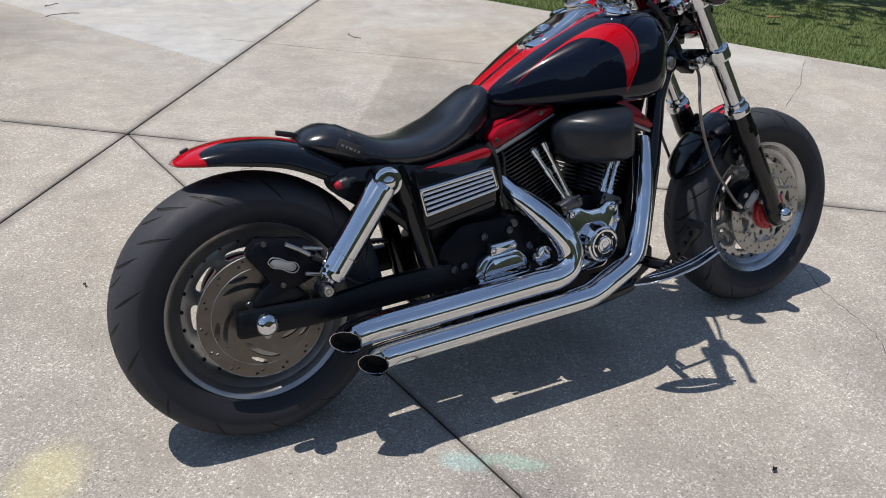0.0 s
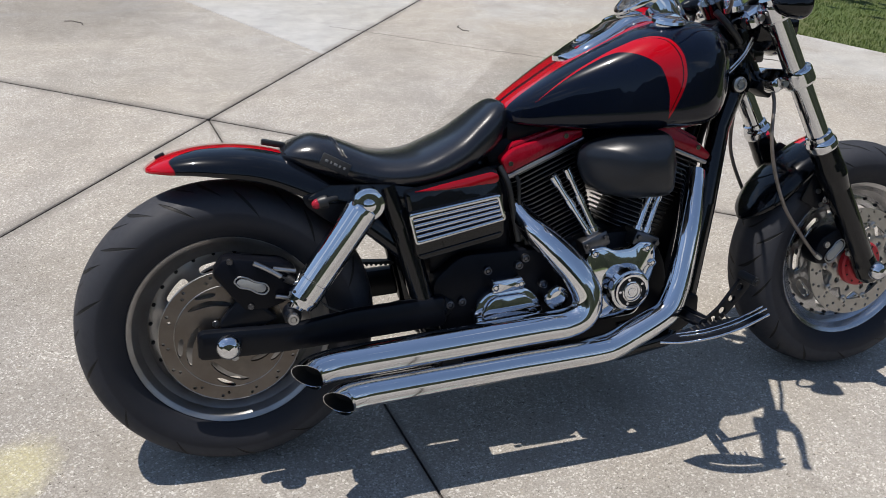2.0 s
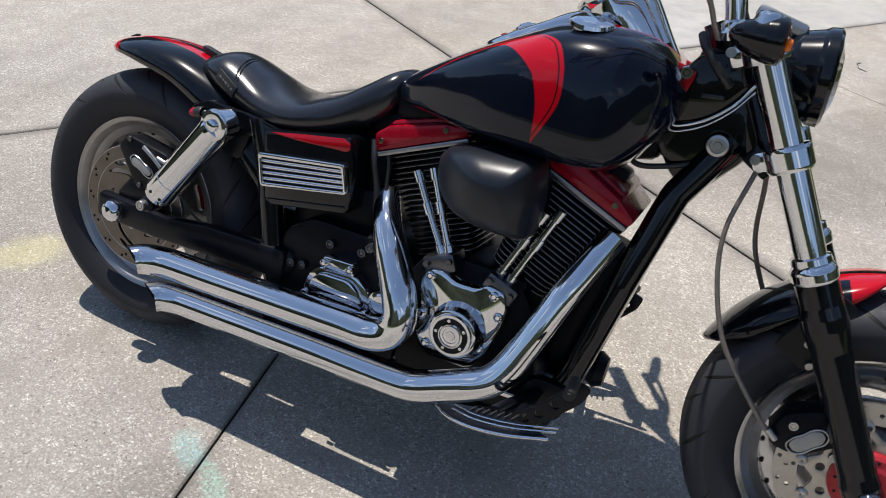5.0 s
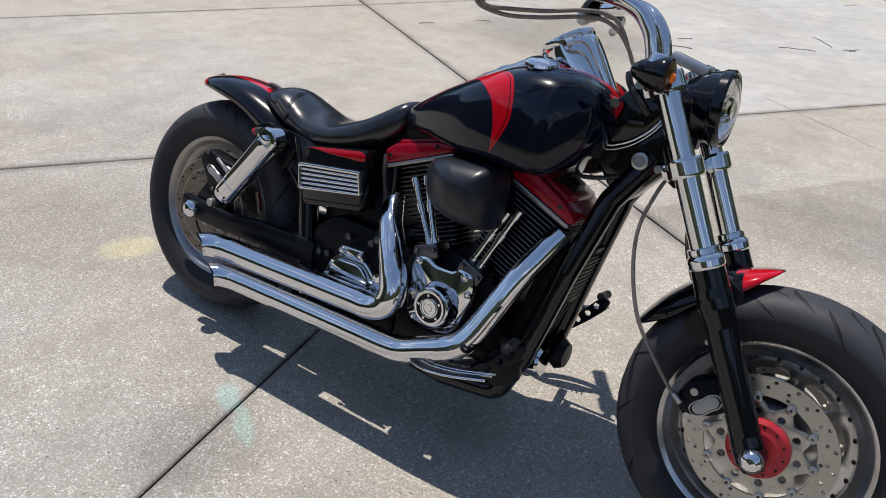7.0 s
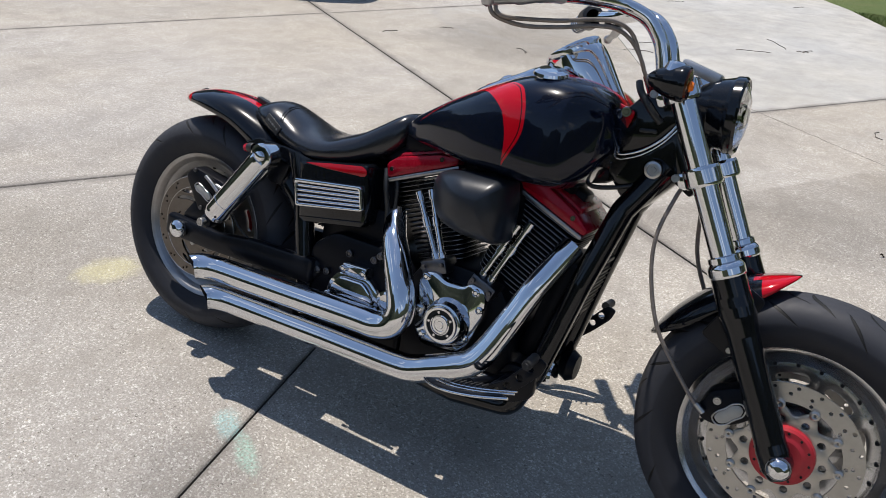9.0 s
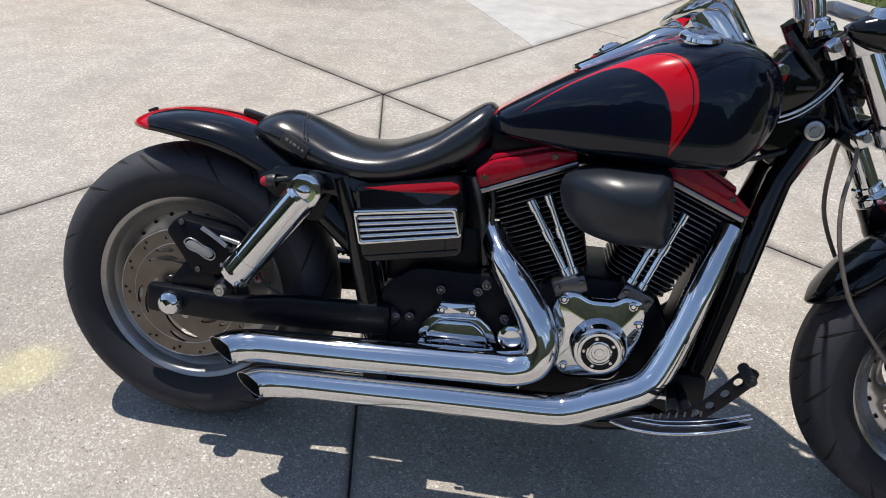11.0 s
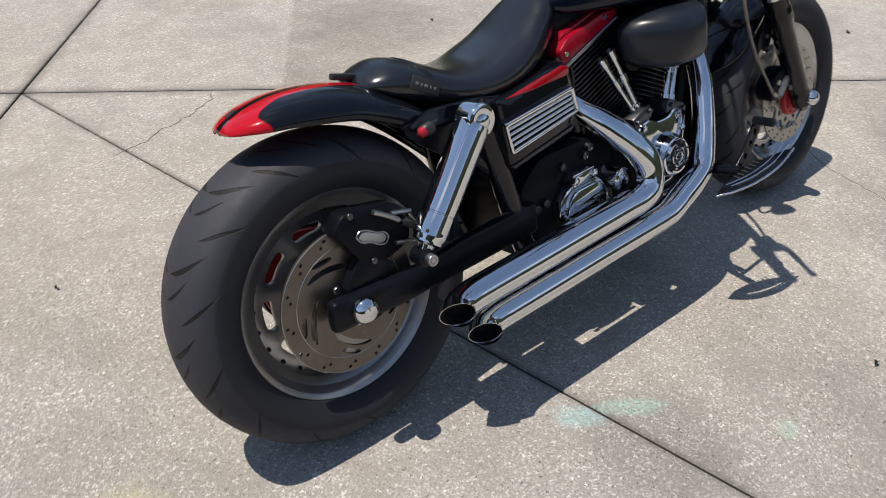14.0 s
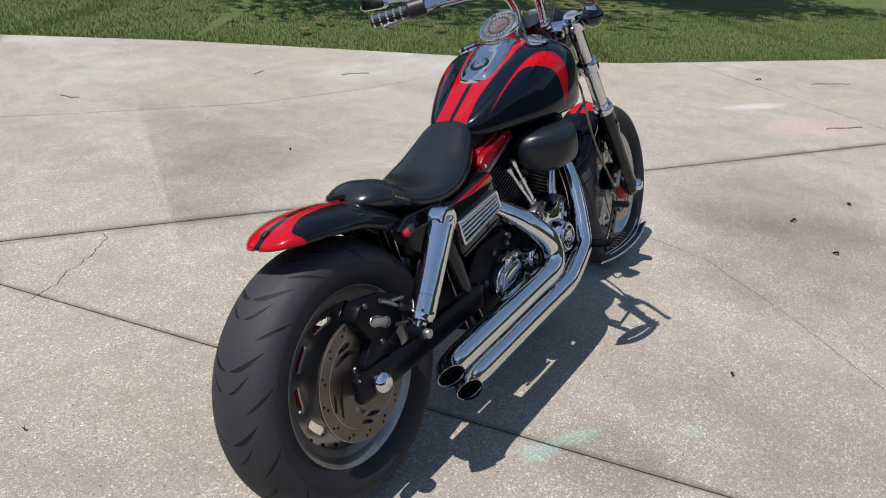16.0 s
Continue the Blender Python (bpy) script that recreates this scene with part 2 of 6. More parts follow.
def concrete(name, skin_amount):
    """Exposed aggregate concrete: pebbles of mixed tone in grey-buff cement, stains, worn smooth patches."""
    m = Mat(name).world_co()
    x, y, z = m.xyz()

    def cells(scale):
        d, c = m.voronoi(scale), m.voronoi(scale, out="Color")
        s = m.t.nodes.new("ShaderNodeSeparateColor")
        m.t.links.new(c.out, s.inputs[0])
        return d, S(m.t, s.outputs[0]), S(m.t, s.outputs[1])
    wob = m.t.nodes.new("ShaderNodeTexNoise")
    wob.inputs["Scale"].default_value, wob.inputs["Detail"].default_value = 150, 2
    m.t.links.new(m.co, wob.inputs["Vector"])
    add = m.t.nodes.new("ShaderNodeVectorMath")
    add.operation = "MULTIPLY_ADD"
    add.inputs[1].default_value = (0.008, 0.008, 0.0)
    m.t.links.new(wob.outputs["Color"], add.inputs[0])
    m.t.links.new(m.co, add.inputs[2])
    flat_co, m.co = m.co, add.outputs[0]
    v1, r1, p1 = cells(215)
    v2, r2, p2 = cells(125)
    add2 = m.t.nodes.new("ShaderNodeVectorMath")
    add2.operation = "MULTIPLY_ADD"
    add2.inputs[1].default_value = (0.020, 0.014, 0.0)
    m.t.links.new(wob.outputs["Color"], add2.inputs[0])
    m.t.links.new(flat_co, add2.inputs[2])
    m.co = add2.outputs[0]
    v3, r3, p3 = cells(150)
    m.co = flat_co
    cement = m.ramp(m.noise(230, 6, 0.78), (0.28, (0.198, 0.181, 0.160)), (0.50, (0.348, 0.326, 0.296)), (0.75, (0.498, 0.471, 0.432)))
    peb = m.ramp(r1, (0.0, (0.165, 0.15, 0.132)), (0.25, (0.358, 0.331, 0.296)), (0.65, (0.508, 0.481, 0.438)), (1.0, (0.755, 0.735, 0.695)))
    bare = m.ramp(m.noise(5.0, 5, 0.7), (0.34, 0.30), (0.66, 0.85))
    col = m.mix(v1.inv().above(0.52, 0.36) * bare, cement, peb)
    big = m.ramp(r2, (0.0, (0.185, 0.168, 0.148)), (0.3, (0.40, 0.35, 0.28)), (0.5, (0.545, 0.520, 0.475)), (1.0, (0.74, 0.72, 0.675)))
    col = m.mix(p2.above(0.76, 0.02) * v2.inv().above(0.60, 0.18) * bare, col, big)
    # crushed white stone and dark specks
    col = m.mix(p3.above(0.87, 0.02) * v3.inv().above(0.62, 0.16) * (bare * 0.6 + 0.35), col, (0.80, 0.78, 0.74))
    col = m.mix(r3.inv().above(0.93, 0.02) * v3.inv().above(0.66, 0.14) * 0.8, col, (0.12, 0.105, 0.09))
    # cement skin left on top
    wear = m.ramp(m.noise(0.55, 5, 0.62), (0.50, 0.0), (0.62, 0.75)) * (y * 0.85 + x * 0.55).above(3.2, 1.2)
    wear = wear.max(skin_amount)
    smooth = m.ramp(m.noise(6, 7, 0.7), (0.3, (0.372, 0.376, 0.374)), (0.7, (0.462, 0.462, 0.450)))
    rubs = m.ramp(m.noise(2.2, 6, 0.7), (0.50, 0.0), (0.66, 0.5))
    smooth = m.mix(rubs, smooth, (0.57, 0.565, 0.55))
    col = m.mix(wear, col, smooth)
    # broad weathering, tyre-wide streaks and small stains
    col = m.mix(1.0, col, m.ramp(m.noise(0.8, 6, 0.65), (0.30, (0.87, 0.87, 0.87)), (0.60, (1.0, 1.0, 1.0))), "MULTIPLY")
    mp = m.t.nodes.new("ShaderNodeMapping")
    mp.inputs["Rotation"].default_value = (0, 0, 0.55)
    mp.inputs["Scale"].default_value = (2.4, 0.35, 1)
    m.t.links.new(m.co, mp.inputs["Vector"])
    col = m.mix(1.0, col, m.ramp(m.noise(0.8, 4, 0.5, co=mp.outputs[0]), (0.36, (0.92, 0.92, 0.925)), (0.50, (1.0, 1.0, 1.0))), "MULTIPLY")
    col = m.mix(1.0, col, m.ramp(m.noise(5, 6, 0.65), (0.28, (0.88, 0.875, 0.87)), (0.55, (1.0, 1.0, 1.0))), "MULTIPLY")
    col = m.mix(1.0, col, m.ramp(m.noise(0.45, 5, 0.6), (0.35, (1.0, 0.965, 0.90)), (0.62, (1.0, 1.0, 1.0))), "MULTIPLY")
    # dirt that has washed out of the cross joint
    near = ((x + 0.14) * (x + 0.14) + (y - 2.115) * (y - 2.115)).op("SQRT")
    for cx, cy, a, b, reach, w in ((-0.14, 2.115, 0.537, 0.8436, 9.0, 0.030), (-0.14, 2.115, 0.854, -0.520, 9.0, 0.026), (-0.14, 2.115, 0.974, 0.2265, 5.0, 0.010), (-2.95, 3.95, 0.919, -0.394, 9.0, 0.024)):
        d = ((x - cx) * a + (y - cy) * b).abs() + (m.noise(6, 5) - 0.5) * (w * 3.4)
        fade = near.inv().above(1 - reach, 2.0)
        if w == 0.010:
            fade = fade * y.inv().above(1 - 2.1, 0.02)
        col = m.mix(d.inv().above(1 - w, w * 2) * m.ramp(m.noise(1.6, 4), (0.34, 0.45), (0.60, 0.90)) * fade, col, (0.165, 0.150, 0.135))
    # soft dark patches: old stains, and a broad faint darkening round (-0.1, -0.7)
    def patch(cx, cy, r, dark):
        q = (((x - cx) * (x - cx) + (y - cy) * (y - cy)).op("SQRT")) / r + (m.noise(2.0, 5) - 0.5) * 0.9
        return m.mix(q.inv().above(0.0, 0.6) * dark, col, m.mix(1.0, col, (0.62, 0.62, 0.63), "MULTIPLY"))
    for args in ((2.15, -0.70, 0.55, 0.6), (-1.2, 4.4, 0.8, 0.7), (2.0, 2.2, 0.6, 0.35), (1.45, 2.0, 0.35, 0.4), (1.0, -1.0, 0.5, 0.3), (-0.1, -0.7, 1.3, 0.26), (-1.3, 0.2, 0.9, 0.25), (0.49, -0.55, 0.16, 0.6), (2.75, -0.45, 0.5, 0.5)):
        col = patch(*args)
    # a strip of darker pour with one sharp edge
    u = (x - 0.94) * 0.86 - (y - 1.95) * 0.51
    strip_ = u.above(0.0, 0.02) * u.inv().above(0.60, 0.5) * y.above(1.4, 0.2) * y.inv().above(-2.4, 1.0) * m.ramp(m.noise(3, 4), (0.3, 0.5), (0.6, 1.0))
    col = m.mix(strip_, col, m.mix(1.0, col, (0.80, 0.79, 0.78), "MULTIPLY"))
    # scuffs left by turning tyres
    for cx, cy, r in ((-1.31, 5.57, 1.32), (-0.75, 5.75, 1.05), (0.9, 6.9, 1.5)):
        q = (((x - cx) * (x - cx) + (y - cy) * (y - cy)).op("SQRT") - r).abs() + (m.noise(9, 4) - 0.5) * 0.05
        arc_ = q.inv().above(1 - 0.028, 0.05) * m.ramp(m.noise(0.9, 3), (0.46, 0.0), (0.60, 0.40))
        col = m.mix(arc_, col, (0.27, 0.265, 0.26))
    tone = m.ramp(m.random(), (0.0, (0.93, 0.93, 0.92)), (1.0, (1.0, 1.0, 1.0)))
    col = m.mix(1.0, col, tone, "MULTIPLY")

    # chalk rubbings
    def blot(cx, cy, rx, ry, ang):
        c, s = math.cos(ang), math.sin(ang)
        a = ((x - cx) * c + (y - cy) * s) / rx
        b = ((y - cy) * c - (x - cx) * s) / ry
        q = (a * a + b * b).op("SQRT") + (m.noise(16, 5) - 0.5) * 1.3
        return q.inv().above(0.0, 0.7)
    grainy = m.ramp(m.noise(130, 4), (0.38, 0.1), (0.62, 1.0))
    col = m.mix(blot(-0.495, -0.085, 0.10, 0.075, 1.2) * (grainy * 0.5 + 0.4) * 0.42, col, (0.66, 0.60, 0.27))
    col = m.mix(blot(0.402, -0.385, 0.055, 0.030, -0.6) * grainy * 0.6, col, (0.26, 0.50, 0.50))
    col = m.mix(blot(0.513, -0.432, 0.065, 0.024, -0.55) * grainy * 0.5, col, (0.30, 0.55, 0.45))
    col = m.mix(blot(0.738, -0.680, 0.025, 0.020, 0.3) * grainy * 0.4, col, (0.32, 0.55, 0.42))
    col = m.mix(blot(4.68, 0.17, 0.26, 0.06, -0.6) * grainy * 0.6, col, (0.72, 0.72, 0.72))
    col = m.mix(blot(4.36, -0.24, 0.30, 0.16, -0.6) * grainy * 0.35, col, (0.66, 0.36, 0.33))
    m.set(Base_Color=col, Roughness=m.ramp(v1, (0.0, 0.72), (0.8, 0.95)), Specular_IOR_Level=0.3)
    h = (v1.inv() * 0.6 + v2.inv() * 0.3 * p2) * wear.inv() + m.noise(300, 3) * 0.35
    m.bump(h, 0.38, 0.004)
    return m.m


CONCRETE = concrete("exposed_aggregate_concrete", 0.0)
SMOOTH = concrete("troweled_concrete", 0.85)
JOINT = plain("dirty_joint", (0.085, 0.076, 0.065), 0.95, 0, 0.4, 60, 0.4)
gm = Mat("lawn").world_co()
gcol = gm.ramp(gm.noise(60, 6, 0.75), (0.3, (0.036, 0.060, 0.014)), (0.55, (0.086, 0.124, 0.028)), (0.75, (0.150, 0.165, 0.048)))
gcol = gm.mix(gm.ramp(gm.noise(1.3, 5), (0.45, 0.0), (0.7, 0.5)), gcol, (0.14, 0.135, 0.055))
gm.set(Base_Color=gcol, Roughness=0.9)
gm.bump(gm.noise(90, 5), 0.8, 0.02)
LAWN = gm.m
bm_ = Mat("grass_blade")
bm_.set(Base_Color=bm_.ramp(bm_.noise(3.0, 4), (0.3, (0.072, 0.118, 0.024)), (0.5, (0.115, 0.165, 0.036)), (0.72, (0.19, 0.205, 0.066))), Roughness=0.55)
BLADE = bm_.m
LEAF = plain("dry_leaf", (0.16, 0.085, 0.035), 0.7, 0, 0.4, 60)
LEAF_DARK = plain("dark_dead_leaf", (0.035, 0.027, 0.020), 0.9, 0, 0.4, 60, spec=0.1)
TWIG = plain("grey_twig", (0.10, 0.085, 0.07), 0.8, 0, 0.4, 60)

# ---- mesh tools ----
def part(name, bm, material, parent=None, label="", sharp=38, data=None):
    """Links a bmesh as one mesh object."""
    if data is None:
        bmesh.ops.recalc_face_normals(bm, faces=bm.faces)
        data = bpy.data.meshes.new(name)
        bm.to_mesh(data)
        bm.free()
        if sharp:
            data.shade_smooth()
            data.set_sharp_from_angle(angle=radians(sharp))
        data.materials.append(material)
    ob = new(name, data)
    ob.parent = parent
    if label:
        ob["label"] = label
    return ob


def spline(pts, n=6):
    """Catmull-Rom points through pts."""
    pts = [Vector(p) for p in pts]
    if len(pts) < 3:
        return pts
    ext = [pts[0] * 2 - pts[1], *pts, pts[-1] * 2 - pts[-2]]
    out = []
    for i in range(1, len(ext) - 2):
        a, b, c, d = ext[i - 1:i + 3]
        for k in range(n):
            u = k / n
            out.append(0.5 * (2 * b + (c - a) * u + (2 * a - 5 * b + 4 * c - d) * u * u + (3 * b - a - 3 * c + d) * u ** 3))
    return out + [pts[-1]]


def curve1(keys):
    """A smooth function through (x, value) pairs."""
    xs, ys = [k[0] for k in keys], [k[1] for k in keys]
    n = len(xs)
    sl = []
    for i in range(n):
        a, b = max(0, i - 1), min(n - 1, i + 1)
        sl.append((ys[b] - ys[a]) / (xs[b] - xs[a]))

    def f(x):
        if x <= xs[0]:
            return ys[0]
        if x >= xs[-1]:
            return ys[-1]
        i = max(j for j in range(n - 1) if xs[j] <= x)
        h = xs[i + 1] - xs[i]
        u = (x - xs[i]) / h
        return ((2 * u ** 3 - 3 * u * u + 1) * ys[i] + (u ** 3 - 2 * u * u + u) * h * sl[i] + (3 * u * u - 2 * u ** 3) * ys[i + 1] + (u ** 3 - u * u) * h * sl[i + 1])
    return f


def skin(bm, rings, closed=True, cap=True, wrap=False):
    """Faces between rings of points; returns the vertex rings."""
    vr = [[bm.verts.new(p) for p in r] for r in rings]
    pairs = list(zip(vr, vr[1:])) + ([(vr[-1], vr[0])] if wrap else [])
    for a, b in pairs:
        m = len(a)
        for i in range(m if closed else m - 1):
            j = (i + 1) % m
            bm.faces.new((a[i], a[j], b[j], b[i]))
    if cap and closed and not wrap:
        bm.faces.new(vr[0][::-1])
        bm.faces.new(vr[-1])
    return vr


def sweep_rings(pts, radii, seg=16, squash=1.0):
    pts = [Vector(p) for p in pts]
    n = len(pts)
    rings, up = [], None
    for i, p in enumerate(pts):
        d = (pts[min(n - 1, i + 1)] - pts[max(0, i - 1)]).normalized()
        if up is None:
            up = d.orthogonal().normalized()
        up = (up - d * up.dot(d)).normalized()
        side = d.cross(up)
        r = radii[i] if isinstance(radii, (list, tuple)) else radii
        rings.append([p + up * (math.cos(a) * r) + side * (math.sin(a) * r * squash) for a in (2 * math.pi * k / seg for k in range(seg))])
    return rings


def tube(pts, r, seg=16, smooth=6, cap=True, bm=None):
    bm = bm or bmesh.new()
    pts = spline(pts, smooth) if smooth else pts
    skin(bm, sweep_rings(pts, r, seg), cap=cap)
    return bm


def bent(pts, bend, n=6):
    """A path of straight runs with round bends of a given radius."""
    pts = [Vector(p) for p in pts]
    out = [pts[0]]
    for a, b, c in zip(pts, pts[1:], pts[2:]):
        u, w = (a - b).normalized(), (c - b).normalized()
        ang = u.angle(w)
        d = min(bend / math.tan(ang / 2), (a - b).length * 0.49, (c - b).length * 0.49)
        s, e = b + u * d, b + w * d
        for k in range(n + 1):
            f = k / n
            out.append(s * (1 - f) ** 2 + b * 2 * f * (1 - f) + e * f * f)
    return out + [pts[-1]]


def lathe(profile, seg=64, centre=(0, 0, 0), axis="y", bm=None, loop=False):
    """Turns (radius, along) points about an axis."""
    bm = bm or bmesh.new()
    c = Vector(centre)
    ax = {"x": Vector((1, 0, 0)), "y": Vector((0, 1, 0)), "z": Vector((0, 0, 1))}[axis] if isinstance(axis, str) else Vector(axis).normalized()
    u = ax.orthogonal().normalized() if not isinstance(axis, str) else {"x": Vector((0, 0, 1)), "y": Vector((1, 0, 0)), "z": Vector((1, 0, 0))}[axis]
    w = ax.cross(u)
    fine = [profile[0]]
    for (r0, h0), (r1, h1) in zip(profile, profile[1:]):
        ln = math.hypot(r1 - r0, h1 - h0)
        if ln > 0.012:
            for f in (0.0012 / ln, 1 - 0.0012 / ln):
                fine.append((r0 + (r1 - r0) * f, h0 + (h1 - h0) * f))
        fine.append((r1, h1))
    profile = fine
    rings = []
    for k in range(seg):
        a = 2 * math.pi * k / seg
        rings.append([c + ax * h + (u * math.cos(a) + w * math.sin(a)) * max(r, 1e-5) for r, h in profile])
    skin(bm, rings, closed=loop, cap=False, wrap=True)
    bmesh.ops.remove_doubles(bm, verts=bm.verts, dist=2e-5)
    return bm


def bolt_mesh(r, h, centre, axis, bm=None):
    return lathe([(0, h), (r * 0.45, h), (r * 0.5, h * 0.55), (r * 0.55, h), (r * 0.9, h), (r, h * 0.8), (r, 0)], 12, centre, axis, bm)


def plate(loops, y0, y1, bevel=0.0, bm=None, m=None):
    """A flat plate in the xz plane: outline loop first, then holes; from y0 to y1."""
    bm = bm or bmesh.new()
    start = len(bm.faces)
    edges = []
    for lp in loops:
        vs = [bm.verts.new((x, y0, z)) for x, z in lp]
        edges += [bm.edges.new((a, b)) for a, b in zip(vs, vs[1:] + vs[:1])]
    if len(loops) == 1:
        f = [bm.faces.new([e.verts[0] for e in edges])]
    else:
        f = [g_ for g_ in bmesh.ops.triangle_fill(bm, use_beauty=True, edges=edges)["geom"] if isinstance(g_, bmesh.types.BMFace)]
    ext = bmesh.ops.extrude_face_region(bm, geom=f)
    vs = [v for v in ext["geom"] if isinstance(v, bmesh.types.BMVert)]
    bmesh.ops.translate(bm, verts=vs, vec=(0, y1 - y0, 0))
    if bevel:
        bmesh.ops.recalc_face_normals(bm, faces=bm.faces)
        es = [e for e in bm.edges if len(e.link_faces) == 2 and e.calc_face_angle(0) > 0.9 and abs(e.verts[0].co.y - e.verts[1].co.y) < 1e-6]
        bmesh.ops.bevel(bm, geom=es, offset=bevel, segments=2, affect="EDGES", profile=0.5)
    if m is not None:
        bmesh.ops.transform(bm, matrix=m, verts=bm.verts)
    return bm


def rbox(size, bevel=0.004, m=None, seg=2, bm=None):
    b = bmesh.new()
    bmesh.ops.create_cube(b, size=1)
    bmesh.ops.scale(b, vec=size, verts=b.verts)
    if bevel:
        bmesh.ops.bevel(b, geom=b.edges[:], offset=bevel, segments=seg, affect="EDGES", profile=0.5)
    if m is not None:
        bmesh.ops.transform(b, matrix=m, verts=b.verts)
    if bm is None:
        return b
    tmp = bpy.data.meshes.new("tmp")
    b.to_mesh(tmp)
    b.free()
    bm.from_mesh(tmp)
    bpy.data.meshes.remove(tmp)
    return bm


def circle2(cx, cz, r, n=24, a0=0.0):
    return [(cx + r * math.cos(a0 + 2 * math.pi * k / n), cz + r * math.sin(a0 + 2 * math.pi * k / n)) for k in range(n)]


def slot2(cx, cz, r, a, half, rad, n=6):
    """An arc-shaped slot at radius r about (cx, cz), centred on angle a."""
    out = []
    for side in (1, -1):
        for k in range(n + 1):
            an = a + side * half * (1 - 2 * k / n) * -1
            rr = r + side * rad
            out.append((cx + rr * math.cos(an), cz + rr * math.sin(an)))
        e = a + side * half
        ex, ez = cx + r * math.cos(e), cz + r * math.sin(e)
        for k in range(1, 5):
            th = (e + (0 if side == 1 else 0)) + (math.pi * k / 5 if side == 1 else math.pi + math.pi * k / 5)
            out.append((ex + rad * math.cos(th), ez + rad * math.sin(th)))
    return out


def rounded2(pts, r, n=4):
    """A polygon with round corners."""
    v = [Vector((x, 0, z)) for x, z in pts]
    out = []
    for i, b in enumerate(v):
        a, c = v[i - 1], v[(i + 1) % len(v)]
        u, w = (a - b).normalized(), (c - b).normalized()
        d = min(r, (a - b).length * 0.45, (c - b).length * 0.45)
        s, e = b + u * d, b + w * d
        for k in range(n + 1):
            f = k / n
            p = s * (1 - f) ** 2 + b * 2 * f * (1 - f) + e * f * f
            out.append((p.x, p.z))
    return out


def thing(name, label, category, m=None, group=""):
    ob = new(name)
    ob.empty_display_size = 0.1
    if m is not None:
        ob.matrix_world = m
    return tagged(ob, label, category, group)


def set_loft(ob, values):
    at = ob.data.attributes.new("loft", "FLOAT_VECTOR", "POINT")
    at.data.foreach_set("vector", [c for v in values for c in v])

# ---- ground, driveway ----
def big_sheet():
    bm = bmesh.new()
    vs = [bm.verts.new((x, y, -0.035)) for x, y in ((-400, -400), (400, -400), (400, 400), (-400, 400))]
    bm.faces.new(vs)
    return bm


ground = tagged(part("ground", big_sheet(), LAWN, sharp=0), "mown green lawn with sandy dry patches", "lawn", kind="structure")

EDGE = [(-14, 30), (-2.2, 14.0), (-0.3, 10.7), (0.7, 9.2), (2.26, 6.05), (3.25, 4.8), (4.0, 3.6), (4.55, 2.7), (5.36, 1.52), (7.5, -0.25), (10.5, -1.9), (16, -4.2), (26, -8)]
SLAB_AREA = EDGE + [(26, -14), (-30, -14), (-30, 30)]


def clip(poly, p, n, gap):
    """The part of poly on the side of the line through p to which n points, set back by gap."""
    n = Vector(n).normalized()
    side = lambda q: (Vector(q) - Vector(p)).dot(n) - gap
    out = []
    for a, b in zip(poly, poly[1:] + poly[:1]):
        sa, sb = side(a), side(b)
        if sa >= 0:
            out.append(a)
        if sa * sb < 0:
            f = sa / (sa - sb)
            out.append((a[0] + (b[0] - a[0]) * f, a[1] + (b[1] - a[1]) * f))
    return out


def split(polys, p, d, test=None, gap=0.0045):
    n = (-d[1], d[0])
    out = []
    for q in polys:
        if test and not test(q):
            out.append(q)
            continue
        for s in (1, -1):
            c = clip(q, p, (n[0] * s, n[1] * s), gap)
            if len(c) > 2:
                out.append(c)
    return out


CROSS = (-0.14, 2.115)
slabs = split([SLAB_AREA], CROSS, (0.8436, -0.537), gap=0.0065)
slabs = split(slabs, CROSS, (0.520, 0.854))


def inside(poly, pt):
    c = False
    for (x0, y0), (x1, y1) in zip(poly, poly[1:] + poly[:1]):
        if (y0 > pt[1]) != (y1 > pt[1]) and pt[0] < (x1 - x0) * (pt[1] - y0) / (y1 - y0) + x0:
            c = not c
    return c


slabs = split(slabs, CROSS, (0.2265, -0.974), lambda q: inside(q, (1.0, 0.5)), 0.0028)
slabs = split(slabs, (-2.95, 3.95), (-0.394, -0.919), lambda q: inside(q, (-2.5, 2.5)), 0.007)
slabs = split(slabs, (-2.95, 3.95), (0.394, 0.919), lambda q: inside(q, (-1.5, 4.5)))
slabs = split(slabs, (0.47, 3.24), (-0.512, 0.859), lambda q: inside(q, (-0.2, 3.5)), 0.002)
slabs = split(slabs, (5.80, 0.973), (0.561, 0.828), lambda q: inside(q, (3.0, 2.0)) or inside(q, (3.0, -1.0)), 0.007)
slabs = split(slabs, (1.5, -5.2), (0.857, -0.515), lambda q: min(p[1] for p in q) < -6)


def slab_mesh(poly):
    bm = bmesh.new()
    f = bm.faces.new([bm.verts.new((x, y, 0)) for x, y in poly])
    ext = bmesh.ops.extrude_face_region(bm, geom=[f])
    bmesh.ops.translate(bm, verts=[v for v in ext["geom"] if isinstance(v, bmesh.types.BMVert)], vec=(0, 0, -0.10))
    bmesh.ops.recalc_face_normals(bm, faces=bm.faces)
    top = [e for e in bm.edges if abs(e.verts[0].co.z) < 1e-6 and abs(e.verts[1].co.z) < 1e-6 and e.calc_length() > 0.05]
    bmesh.ops.bevel(bm, geom=top, offset=0.004, segments=1, affect="EDGES")
    return bm


